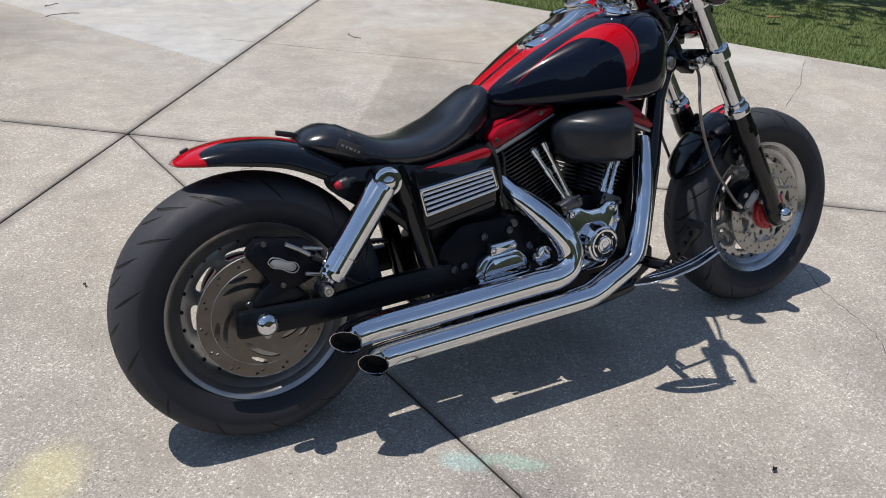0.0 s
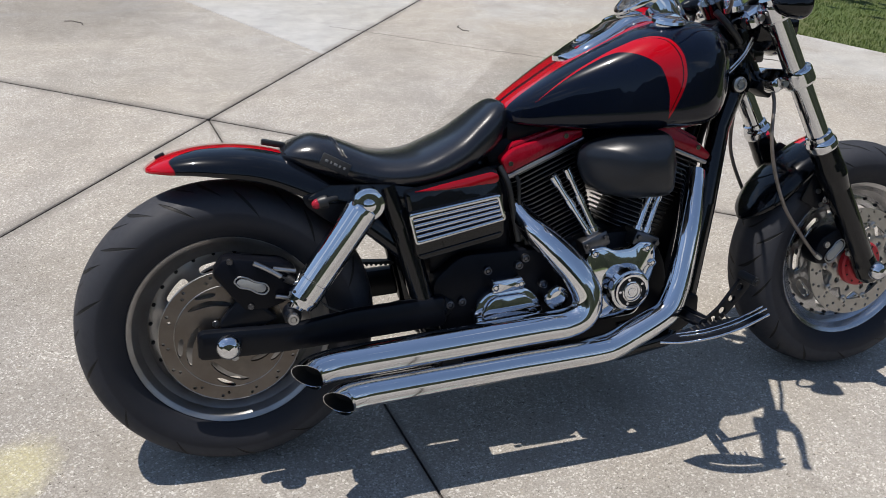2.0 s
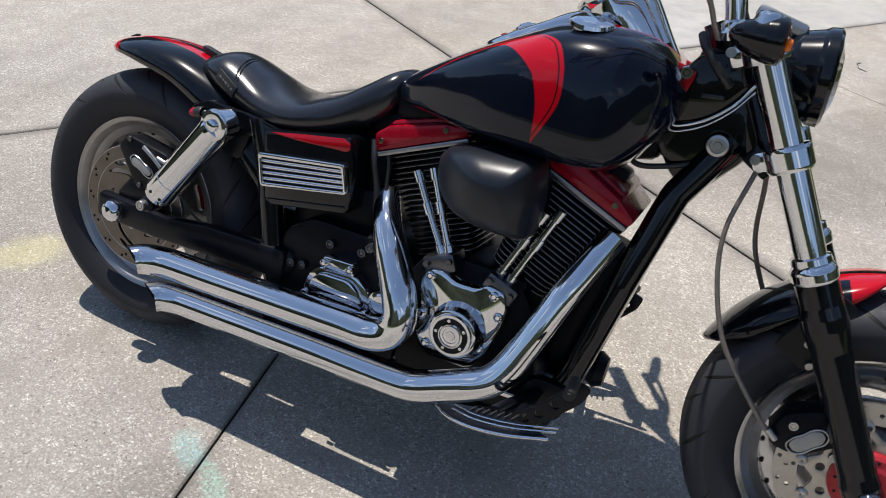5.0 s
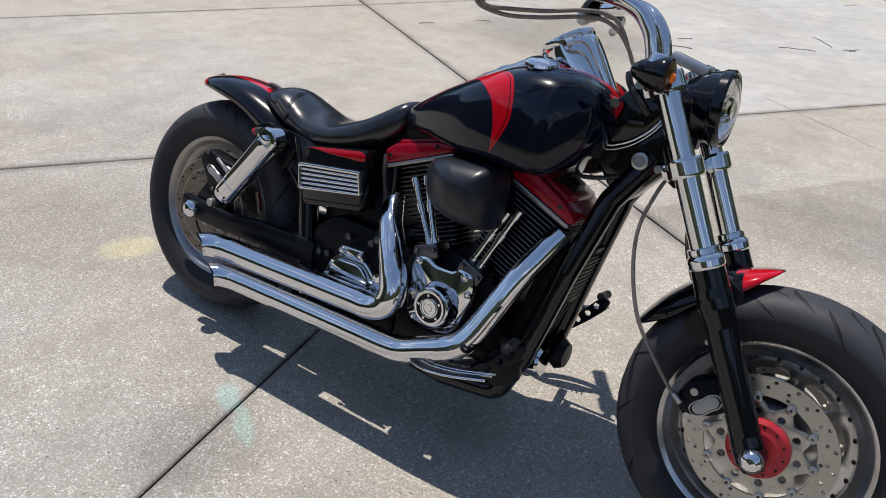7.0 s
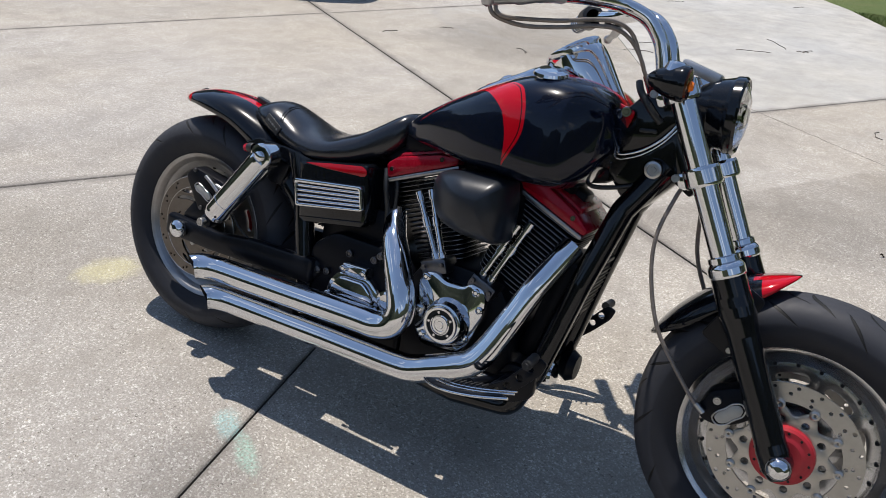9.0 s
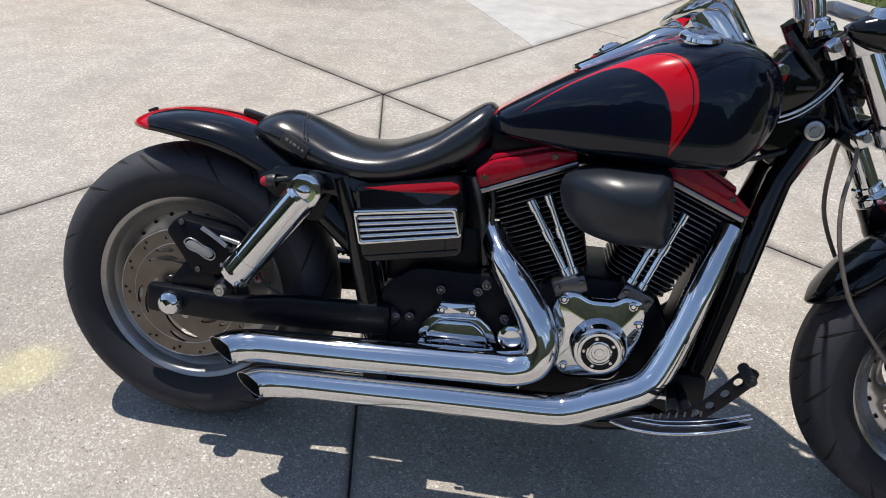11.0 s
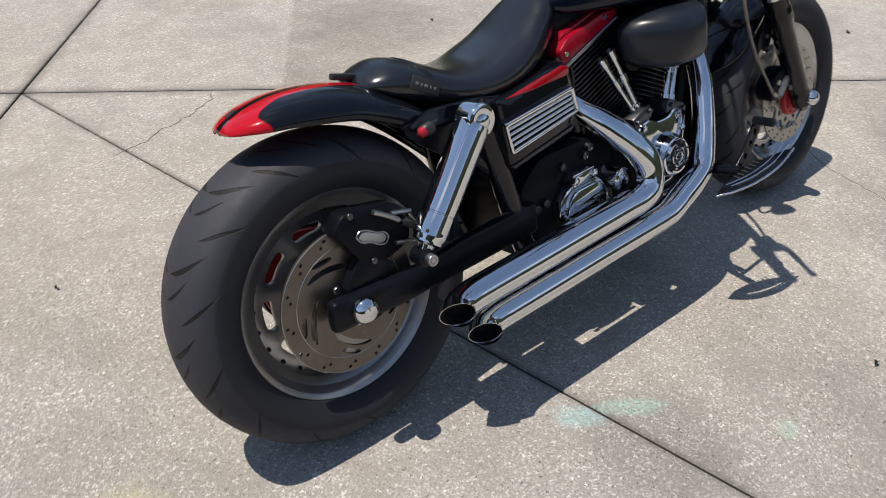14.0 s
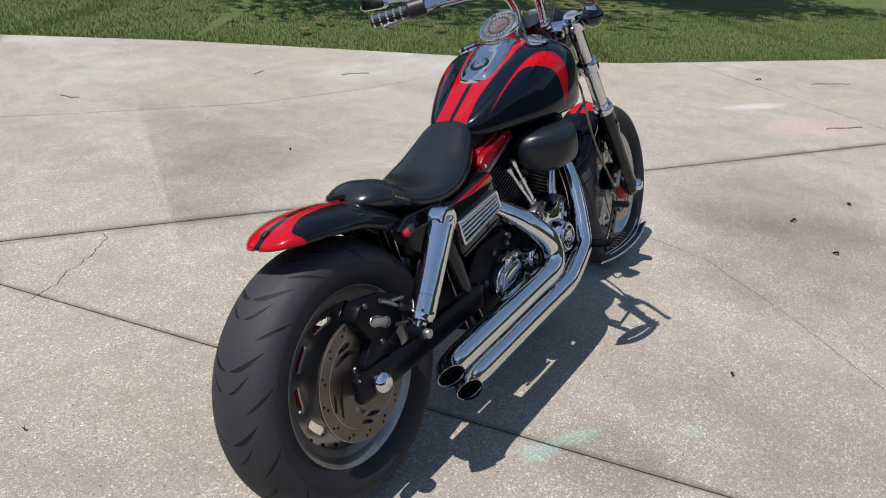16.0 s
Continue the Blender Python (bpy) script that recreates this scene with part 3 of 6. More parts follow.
base = bmesh.new()
base.faces.new([base.verts.new((x * 0.995, y * 0.995 - 0.02, -0.014)) for x, y in SLAB_AREA])
driveway = tagged(part("driveway", base, JOINT, sharp=0), "exposed aggregate concrete driveway with dirty control joints", "driveway", kind="structure")
for q in slabs:
    slab = part("slab", slab_mesh(q), SMOOTH if inside(q, (0.2, 4.1)) else CONCRETE, driveway, sharp=0)
    slab.data.materials.append(JOINT)
    for f in slab.data.polygons:
        f.material_index = 1 if f.normal.z < 0.5 else 0

# ---- motorcycle: built upright along x, then set at its lean on the stand ----
BIKE = Matrix.Translation((0.005, -0.098, 0.004)) @ pose(0, 0, 0, 0, 0, 2.2) @ pose(0, 0, 0, -13.7, 0, 0)
bike = thing("motorcycle", "black and red cruiser motorcycle leaning on its side stand", "motorcycle", BIKE)
RC, FC = (0.0, 0.0, 0.318), (1.612, 0.0, 0.313)
TAU = 2 * math.pi


# -- wheels
def tyre(name, parent, c, prof, seg=120):
    full = [(r, y) for r, y in prof] + [(r, -y) for r, y in prof[::-1][1:]]
    full = [(r, -y) for r, y in full]
    pts = spline([(r, y, 0) for r, y in full], 4)
    bm = bmesh.new()
    rings, loft = [], []
    half = max(abs(p.y) for p in pts)
    n = len(pts)
    for k in range(seg):
        a = TAU * k / seg
        rings.append([(c[0] + p.x * math.cos(a), c[1] + p.y, c[2] + p.x * math.sin(a)) for p in pts])
    arc = [0.0]
    for p, q in zip(pts, pts[1:]):
        arc.append(arc[-1] + (q - p).length)
    for k in range(seg):
        for i, p in enumerate(pts):
            loft.append((k / seg, 2 * arc[i] / arc[-1] - 1, p.x))
    skin(bm, rings, closed=False, cap=False, wrap=True)
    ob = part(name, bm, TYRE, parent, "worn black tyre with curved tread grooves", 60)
    set_loft(ob, loft)
    return ob


def wheel(name, c, lip, half, dish, mat, slots, label):
    """Slotted cast rim: lips, drop centre, pierced web and hub."""
    prof = [(lip, -half), (lip + 0.003, -half + 0.003), (lip - 0.001, -half + 0.008), (lip - 0.010, -half + 0.012), (lip - 0.014, -half + 0.026),
            (lip - 0.032, -half + 0.045), (lip - 0.032, half - 0.045), (lip - 0.014, half - 0.026), (lip - 0.010, half - 0.012), (lip - 0.001, half - 0.008), (lip + 0.003, half - 0.003), (lip, half),
            (lip - 0.010, half - 0.004), (lip - 0.022, half - 0.018), (lip - 0.038, half - 0.03), (lip - 0.040, 0.0), (lip - 0.038, -half + 0.03), (lip - 0.022, -half + 0.018), (lip - 0.010, -half + 0.004)]
    rim = part(name, lathe(prof, 96, c, "y", loop=True), mat, bike, label, 50)
    outer = circle2(c[0], c[2], lip - 0.034, 96)
    loops = [outer]
    for k in range(slots):
        loops.append(slot2(c[0], c[2], lip - 0.074, TAU * (k + 0.5) / slots, TAU / slots * 0.23, 0.0100))
    loops.append(circle2(c[0], c[2], 0.05, 40))
    part("web", plate(loops, c[1] + dish, c[1] + dish + 0.012, 0.002), mat, rim)
    for k in range(24):
        a = TAU * (k + 0.5) / 24
        r = lip - 0.044
        b = bmesh.new()
        p = Vector((c[0] + r * math.cos(a), c[1] + dish - 0.0005, c[2] + r * math.sin(a)))
        lathe([(0, -0.0035), (0.004, -0.0035), (0.0045, 0.004)], 8, p, "y", b)
        part("rim_rivet", b, DARK, rim)
    part("hub", lathe([(0.0, -0.075), (0.03, -0.075), (0.035, -0.06), (0.052, -0.045), (0.055, 0.045), (0.035, 0.06), (0.03, 0.075), (0, 0.075)], 40, c, "y"), mat, rim)
    return rim


def disc(parent, c, y, mat, inner=0.107, outer=0.146, holes=((0.138, 20), (0.125, 20), (0.1135, 10))):
    loops = [circle2(c[0], c[2], outer, 90)]
    for r, n in holes:
        for k in range(n):
            a = TAU * (k + (0.5 if r == 0.125 else 0.2)) / n
            loops.append(circle2(c[0] + r * math.cos(a), c[2] + r * math.sin(a), 0.0040, 10))
    loops.append(circle2(c[0], c[2], inner, 60))
    return part("brake_disc", plate(loops, y, y + 0.005), mat, parent, "drilled steel brake disc")


REAR_TYRE = [(0.207, -0.060), (0.219, -0.072), (0.245, -0.085), (0.271, -0.085), (0.292, -0.074), (0.306, -0.054), (0.314, -0.030), (0.318, 0.0)]
FRONT_TYRE = [(0.207, -0.050), (0.217, -0.061), (0.240, -0.074), (0.268, -0.076), (0.289, -0.067), (0.303, -0.048), (0.309, -0.022), (0.313, 0.0)]
rear = wheel("rear_wheel", RC, 0.210, 0.066, -0.016, RIM, 9, "brake-dusted slotted cast aluminium rear wheel")
tyre("rear_tyre", rear, RC, REAR_TYRE)
def spiral2(cx, cz, r0, r1, a0, turn, half, n=12):
    """A slot that winds outwards about (cx, cz)."""
    mid = []
    for k in range(n + 1):
        f = k / n
        a, r = a0 + turn * f, r0 + (r1 - r0) * f ** 1.3
        mid.append(Vector((cx + r * math.cos(a), cz + r * math.sin(a))))
    left, right = [], []
    for k, p in enumerate(mid):
        d = (mid[min(n, k + 1)] - mid[max(0, k - 1)]).normalized()
        w = half * (1 - abs(2 * k / n - 1) ** 4 * .75)
        left.append(p + Vector((-d.y, d.x)) * w)
        right.append(p - Vector((-d.y, d.x)) * w)
    return [(p.x, p.y) for p in left + right[::-1]]


# one-piece rear disc with winding slots
loops = [circle2(0, RC[2], 0.146, 96)]
for k in range(14):
    a = TAU * k / 14
    loops.append(circle2(0.137 * math.cos(a), RC[2] + 0.137 * math.sin(a), 0.0036, 10))
    loops.append(circle2(0.129 * math.cos(a + .09), RC[2] + 0.129 * math.sin(a + .09), 0.0036, 10))
for k in range(5):
    loops.append(spiral2(0, RC[2], 0.070, 0.104, TAU * k / 5 + .2, 1.0, 0.0062))
    loops.append(spiral2(0, RC[2], 0.100, 0.112, TAU * k / 5 + .55, .38, 0.0052))
loops.append(circle2(0, RC[2], 0.03, 30))
part("brake_disc", plate(loops, -0.090, -0.083), DISC_DUSTY, rear, "brown brake-dusted steel disc with winding slots")
for r in (.1150, .1455):
    part("disc_edge", lathe([(r - .0012, -.0898), (r, -.0908), (r + .0012, -.0898)], 90, (0, 0, RC[2]), "y"), DISC, rear)
for k in range(5):
    a = TAU * k / 5 + 1.0
    part("disc_bolt", bolt_mesh(0.008, 0.006, (0.045 * math.cos(a), -0.094, RC[2] + 0.045 * math.sin(a)), (0, -1, 0)), STEEL, rear)

front = wheel("front_wheel", FC, 0.210, 0.056, -0.014, RIM_CLEAN, 9, "slotted cast aluminium front wheel")
tyre("front_tyre", front, FC, FRONT_TYRE)
for y in (-0.078, 0.073):
    disc(front, FC, y, DISC)
loops = [[(FC[0] + (0.092 + 0.010 * math.cos(10 * a)) * math.cos(a), FC[2] + (0.092 + 0.010 * math.cos(10 * a)) * math.sin(a)) for a in (TAU * k / 100 for k in range(100))]]
for k in range(10):
    loops.append(circle2(FC[0] + 0.074 * math.cos(TAU * k / 10), FC[2] + 0.074 * math.sin(TAU * k / 10), 0.0075, 14))
loops.append(circle2(FC[0], FC[2], 0.05, 30))
part("disc_carrier", plate(loops, -0.083, -0.074, 0.001), DISC, front)
for k in range(10):
    a = TAU * k / 10
    part("disc_bobbin", lathe([(0.003, -0.004), (0.006, -0.005), (0.010, -0.003), (0.010, 0.004)], 14, (FC[0] + 0.1035 * math.cos(a), -0.082, FC[2] + 0.1035 * math.sin(a)), "y"), DISC, front)
part("hub_cap", lathe([(0.0, -0.102), (0.037, -0.102), (0.042, -0.099), (0.046, -0.098), (0.055, -0.098), (0.060, -0.094), (0.062, -0.080)], 48, (FC[0], 0, FC[2]), "y"), RED_HUB, front, "red painted hub")
for k in range(12):
    a = TAU * k / 12
    part("hub_rivet", lathe([(0, -0.0995), (0.0028, -0.099), (0.003, -0.097)], 6, (FC[0] + 0.051 * math.cos(a), 0, FC[2] + 0.051 * math.sin(a)), "y"), DARK, front)


# -- fenders
def fender(name, crown, wide, deep, x0, x1, n, mat, label, thick=0.003, m=24, pos=None):
    rows, loft = [], []
    for i in range(n + 1):
        s = x0 + (x1 - x0) * i / n
        p, nrm = pos(s) if pos else ((s, crown(s)), (0, 1))
        w, d = wide(s), deep(s)
        row = []
        for k in range(m + 1):
            f = (k / m - 0.5) * math.pi
            y = w * math.sin(f)
            drop = d * (1 - max(0.0, math.cos(f)) ** 0.75)
            row.append((p[0] - nrm[0] * drop, y, p[1] - nrm[1] * drop))
            loft.append((s, abs(2 * k / m - 1), y))
        rows.append(row)
    bm = bmesh.new()
    skin(bm, rows, closed=False, cap=False)
    ob = part(name, bm, mat, bike, label, 60)
    set_loft(ob, loft)
    so = ob.modifiers.new("thickness", "SOLIDIFY")
    so.thickness, so.offset = thick, -1
    return ob


rear_fender = fender("rear_fender",
    curve1([(-.140, .672), (-.130, .680), (-.110, .691), (-.08, .701), (-.03, .710), (.03, .711), (.09, .704), (.15, .688), (.22, .662), (.30, .618), (.38, .56)]),
    curve1([(-.140, .010), (-.137, .026), (-.130, .040), (-.112, .060), (-.08, .080), (0, .098), (.1, .104), (.38, .106)]),
    curve1([(-.140, .004), (-.130, .013), (-.112, .023), (-.08, .035), (0, .052), (.1, .062), (.2, .080), (.30, .105), (.38, .12)]),
    -0.140, 0.38, 60, fender_paint("black_and_red_fender_paint", -0.085, 5.0, 80.0), "black rear fender with red tip and red crown stripes")


def arc_pos(r):
    def f(a):
        return (FC[0] + r * math.cos(a), FC[2] + r * math.sin(a)), (math.cos(a), math.sin(a))
    return f


front_fender = fender("front_fender", None,
    curve1([(1.765, .004), (1.79, .026), (1.86, .054), (1.96, .070), (2.2, .078), (2.52, .074), (2.68, .050), (2.76, .012)]),
    curve1([(1.765, .003), (1.84, .016), (1.96, .034), (2.2, .046), (2.52, .040), (2.76, .008)]),
    1.765, 2.76, 50, fender_paint("black_and_red_front_fender_paint", 1.97, 2.02, 0.0), "short black front fender with red front tip", pos=arc_pos(0.347))
for s in (-1, 1):
    part("fender_bracket", plate([rounded2([(1.40, .50), (1.46, .62), (1.50, .60), (1.46, .47)], .01)], s * 0.083, s * 0.089, 0.001), SATIN, front_fender)
    for x, z in ((1.449, .520), (1.462, .484)):
        part("fender_bolt", bolt_mesh(0.0065, 0.006, (x, s * 0.089, z), (0, s, 0)), STEEL, front_fender)

# fender strut, inner panel and lamp
part("fender_panel", plate([rounded2([(.165, .612), (.335, .622), (.318, .572), (.300, .522), (.264, .522), (.200, .566), (.172, .590)], .010)], -.100, -.107, .002), SATIN, bike)
for s in (-1,):
    part("fender_strut", plate([rounded2([(.17, .606), (.22, .632), (.34, .625), (.50, .60), (.50, .55), (.36, .575), (.30, .588), (.21, .594)], .012)], s * 0.108, s * 0.120, 0.003), BLACK, bike)
    lamp = part("rear_turn_signal", lathe([(0, -0.016), (0.008, -0.014), (0.0125, -0.004), (0.0135, 0.008), (0.0125, 0.012)], 20, (0.203, s * 0.128, 0.600), (1, 0, 0.15)), PLASTIC, bike, "small rear turn signal with red lens")
    part("lens", lathe([(0.0110, -0.002), (0.0105, 0.003), (0.0085, 0.008), (0.005, 0.011), (0.0, 0.012)], 8, (0.193, s * 0.129, 0.598), (-1, s * 0.7, -0.15)), RED_LENS, lamp)
    part("stem", tube([(0.210, s * 0.128, 0.602), (0.235, s * 0.116, 0.605)], 0.006, 10, 0), PLASTIC, lamp)
part("tail_nub", rbox((0.020, 0.012, 0.007), 0.002, pose(-.106, 0, .6945, 0, -24, 0)), PLASTIC, rear_fender)
part("seat_tab", rbox((0.050, 0.018, 0.012), 0.003, pose(.122, -.0, .706, 0, 13, 0)), PLASTIC, rear_fender)


# -- seat
def hull(xs, wide, top, bottom, mid, py=0.8, pt=0.8, pb=0.6, m=40):
    """Closed rings across x with superellipse sections; also the loft values."""
    rings, loft = [], []
    for x in xs:
        w, zt, zb = wide(x), top(x), bottom(x)
        zm = zb + (zt - zb) * mid
        py_, pt_ = (py(x) if callable(py) else py), (pt(x) if callable(pt) else pt)
        row = []
        for k in range(m):
            a = TAU * k / m + math.pi / 2
            c, s = math.cos(a), math.sin(a)
            y = w * math.copysign(abs(c) ** py_, c)
            z = zm + (zt - zm) * s ** pt_ if s >= 0 else zm - (zm - zb) * (-s) ** pb
            row.append((x, y, z))
            loft.append((x, min(k, m - k) / (m / 2), y))
        rings.append(row)
    return rings, loft


xs = [0.128 + (0.636 - 0.128) * i / 60 for i in range(61)]
rings, _ = hull(xs,
    curve1([(.128, .018), (.138, .050), (.16, .072), (.20, .088), (.25, .096), (.30, .106), (.38, .122), (.46, .124), (.52, .112), (.57, .094), (.60, .082), (.62, .068), (.632, .050), (.636, .03)]),
    curve1([(.128, .686), (.14, .700), (.162, .713), (.197, .723), (.231, .718), (.278, .700), (.325, .681), (.372, .675), (.419, .679), (.465, .695), (.51, .715), (.555, .745), (.588, .768), (.612, .778), (.628, .770), (.636, .755)]),
    curve1([(.128, .678), (.15, .668), (.18, .652), (.21, .638), (.266, .617), (.309, .609), (.375, .606), (.44, .610), (.506, .624), (.57, .652), (.612, .686), (.636, .73)]),
    0.42, curve1([(.20, .92), (.32, .86), (.46, .80), (.56, .70), (.62, .68)]), curve1([(.20, .95), (.32, .86), (.46, .76), (.62, .72)]), 0.6)
bm = bmesh.new()
skin(bm, rings)
seat = part("seat", bm, LEATHER, bike, "black leather solo seat with raised back", 50)
# piping across the hump and a stitched badge
def on_seat(x, a, lift=0.0):
    """A point on the seat's near side, a degrees down from its crown."""
    i = min(range(len(xs)), key=lambda k: abs(xs[k] - x))
    row = rings[i]
    k = a / 360 * len(row)
    p, q = Vector(row[int(k)]), Vector(row[(int(k) + 1) % len(row)])
    p = p.lerp(q, k - int(k))
    mid_ = Vector((p.x, 0, (row[0][2] + row[len(row) // 2][2]) / 2))
    p = p + (p - mid_).normalized() * lift
    return Vector((x, -abs(p.y), p.z))


for off in (0.0, 0.007):
    line = [on_seat(0.236 + off + 0.046 * (a / 105) ** 1.5, a, 0.0006) for a in range(0, 64, 7)]
    part("piping", tube(line, 0.0018, 8, 3), LEATHER, seat)
b0, b1 = on_seat(0.213, 79, 0.001), on_seat(0.265, 89, 0.001)
bx = (b1 - b0).normalized()
bn = (on_seat(0.239, 84, 0.02) - on_seat(0.239, 84)).normalized()
bn = (bn - bx * bn.dot(bx)).normalized()
badge_m = Matrix.Translation((b0 + b1) / 2) @ Matrix((bx, -bn, bx.cross(-bn))).transposed().to_4x4()
badge = part("badge", rbox((0.062, 0.0045, 0.026), 0.0015, badge_m), RUBBER, seat, "small stitched black maker's badge")
for i, w in enumerate((0.007, 0.004, 0.008, 0.004, 0.005)):
    part("badge_bar", rbox((w, 0.0012, 0.0055), 0.0004, badge_m @ pose(-0.019 + i * 0.0098, -0.0022, 0)), BADGE_THREAD, badge)

# -- fuel tank
tx = [0.612 + (1.145 - 0.612) * (0.5 - 0.5 * math.cos(math.pi * i / 72)) for i in range(73)]
rings, loft = hull(tx,
    curve1([(.612, .030), (.622, .056), (.645, .082), (.70, .114), (.78, .152), (.86, .184), (.94, .203), (1.01, .207), (1.06, .198), (1.10, .168), (1.127, .130), (1.142, .080), (1.147, .04)]),
    curve1([(.612, .752), (.622, .765), (.646, .783), (.677, .803), (.749, .847), (.811, .880), (.861, .904), (.913, .927), (.97, .940), (1.03, .942), (1.08, .932), (1.115, .910), (1.138, .874), (1.152, .838)]),
    curve1([(.612, .742), (.63, .728), (.66, .720), (.72, .715), (.81, .708), (.95, .703), (1.03, .705), (1.07, .715), (1.100, .742), (1.125, .782), (1.147, .825)]),
    0.36, 0.57, 0.56, 0.42, 64)
bm = bmesh.new()
skin(bm, rings)
tank = part("fuel_tank", bm, tank_paint(), bike, "gloss black fuel tank with red stripes and red side crescents", 60)
arcs = []
for row in rings:
    run, half = 0.0, [0.0]
    for k in range(32):
        run += (Vector(row[k + 1]) - Vector(row[k])).length
        half.append(run)
    arcs += [(row[k][0], half[min(k, 64 - k)], row[k][1]) for k in range(64)]
set_loft(tank, arcs)
for s in (-1, 1):
    cap_m = Vector((0.974, s * 0.112, 0.921))
    part("fuel_cap", lathe([(0, 0.030), (0.026, 0.029), (0.036, 0.024), (0.038, 0.018), (0.030, 0.014), (0.030, 0.0)], 36, cap_m, (0, s * 0.28, 1)), CHROME, tank, "round chrome fuel cap")
# console with speedometer
xs = [0.764 + (0.99 - 0.764) * i / 30 for i in range(31)]
rings, _ = hull(xs,
    curve1([(.764, .020), (.770, .038), (.786, .052), (.815, .062), (.86, .066), (.90, .064), (.94, .060), (.99, .056)]),
    curve1([(.735, .845), (.76, .864), (.80, .887), (.85, .914), (.88, .930), (.905, .945), (.94, .958), (.99, .965)]),
    curve1([(.735, .83), (.80, .86), (.9, .90), (.99, .90)]), 0.25, 0.55, 0.5, 0.6, 40)
bm = bmesh.new()
skin(bm, rings)
console = part("console", bm, CHROME, tank, "chrome tank console", 40)
foot = []
for x in [xs[0] - .002] + xs[::2]:
    i = min(range(len(xs)), key=lambda k: abs(xs[k] - x))
    w = max(abs(p[1]) for p in rings[i])
    foot.append((x, w + .001, min(p[2] for p in rings[i]) + .25 * (max(p[2] for p in rings[i]) - min(p[2] for p in rings[i]))))
part("gasket", tube([(x, -w, z) for x, w, z in foot[::-1]] + [(foot[0][0] - .004, 0, foot[0][2])] + foot, .0032, 8, 0), RUBBER, console)
ax = Vector((-0.60, 0, 0.80)).normalized()
sp = Vector((0.974, 0, 0.984))
# nacelle: round under the dial, long and narrow where it meets the tank
rings = []
for i in range(25):
    f = i / 24
    g2 = f * f * (3 - 2 * f)
    c = sp.lerp(Vector((1.005, 0, .885)), f)
    tilt = math.atan2(.60, .80) * (1 - g2)
    lng, wid = .0625 + .044 * f ** 1.15, .0625 + .003 * math.sin(f * math.pi) - .008 * g2
    shift = .026 * f ** .5
    rings.append([(c.x + shift + lng * math.cos(a) * math.cos(tilt), wid * math.sin(a), c.z + lng * math.cos(a) * math.sin(tilt) * (1 - g2)) for a in (TAU * k / 56 for k in range(56))])
bm = bmesh.new()
skin(bm, rings, cap=False)
part("nacelle", bm, CHROME, console, "smooth chrome speedometer nacelle", 60)
speedo = part("speedometer", lathe([(0.057, -0.020), (0.0625, -0.004), (0.0645, 0.004), (0.0650, 0.010), (0.063, 0.015), (0.055, 0.016), (0.052, 0.011)], 56, sp, ax), CHROME, bike, "round chrome speedometer with pale dial")
part("dial", lathe([(0.0, 0.0108), (0.0522, 0.0108)], 48, sp, ax), DIAL, speedo)
part("dial_ring", lathe([(.030, .0122), (.033, .0126), (.036, .0122)], 40, sp, ax), DARK, speedo)
part("glass", lathe([(0.0, 0.0185), (0.03, 0.0178), (0.050, 0.0155)], 40, sp, ax), GLASS, speedo).visible_shadow = False
part("needle", rbox((0.042, 0.003, 0.002), 0.0005, Matrix.Translation(sp + ax * 0.013) @ ax.to_track_quat("Z", "Y").to_matrix().to_4x4() @ pose(0.012, 0, 0, 0, 0, 40)), RED_LENS, speedo)
for k in range(19):
    a = radians(-130 + 260 * k / 18)
    mm = Matrix.Translation(sp + ax * 0.0118) @ ax.to_track_quat("Z", "Y").to_matrix().to_4x4() @ pose(0, 0, 0, 0, 0, math.degrees(a)) @ pose(0.042, 0, 0)
    part("tick", rbox((0.010 if k % 2 == 0 else 0.006, 0.0018, 0.0008), 0, mm), PAD, speedo, sharp=0)
part("console_inset", lathe([(0, .006), (.028, .006), (.032, .003), (.033, -.004)], 32, (.828, 0, .897), (-.5, 0, 1)), BLACK, console, "black ignition surround")
part("ignition_switch", lathe([(0, 0.010), (0.010, 0.010), (0.012, 0.007), (0.018, 0.006), (0.021, 0.003), (0.022, -0.004)], 28, (0.828, 0, 0.902), (-0.5, 0, 1)), CHROME, console)
part("console_lens", rbox((0.012, 0.008, 0.005), 0.002, pose(0.80, -0.034, 0.8855, 0, -28, 0)), RED_LENS, console)

# -- side cover
cover = part("side_cover", plate([rounded2([(.372, .610), (.576, .646), (.592, .590), (.594, .500), (.585, .490), (.406, .456), (.392, .470)], .012)], -0.060, -0.138, 0.010), BLACK, bike, "gloss black battery cover with chrome louvre panel")
gr = [(.376, .565), (.578, .594), (.592, .535), (.390, .496)]
gin = [(.385, .556), (.571, .583), (.583, .540), (.396, .506)]
grille = part("grille", plate([rounded2(gr, .008), rounded2(gin, .004)], -0.136, -0.152, 0.003), CHROME, cover, "chrome louvre frame")
part("grille_back", plate([rounded2(gin, .004)], -0.137, -0.140), SATIN, grille)
for k in range(4):
    f = (k + 0.6) / 4.2
    a = Vector((.386 + .010 * f, -0.144, .556 - .050 * f))
    b = Vector((.572 + .011 * f, -0.144, .583 - .043 * f))
    part("louvre", tube([a, b], 0.0042, 10, 0), CHROME, grille)
part("red_flash", plate([rounded2([(.392, .6085), (.47, .6240), (.562, .6395), (.577, .634), (.580, .622), (.572, .6150), (.53, .6130), (.46, .6085)], .005)], -0.1375, -0.1400, 0.001), RED, cover, "tapered red flash")
part("cover_rib", rbox((.19, .004, .004), .0015, pose(.492, -.1385, .487, 0, -10.8, 0)), BLACK, cover)
core = part("battery_box", rbox((.20, .16, .17), .012, pose(.482, 0, .545, 0, -10, 0)), SATIN, bike)
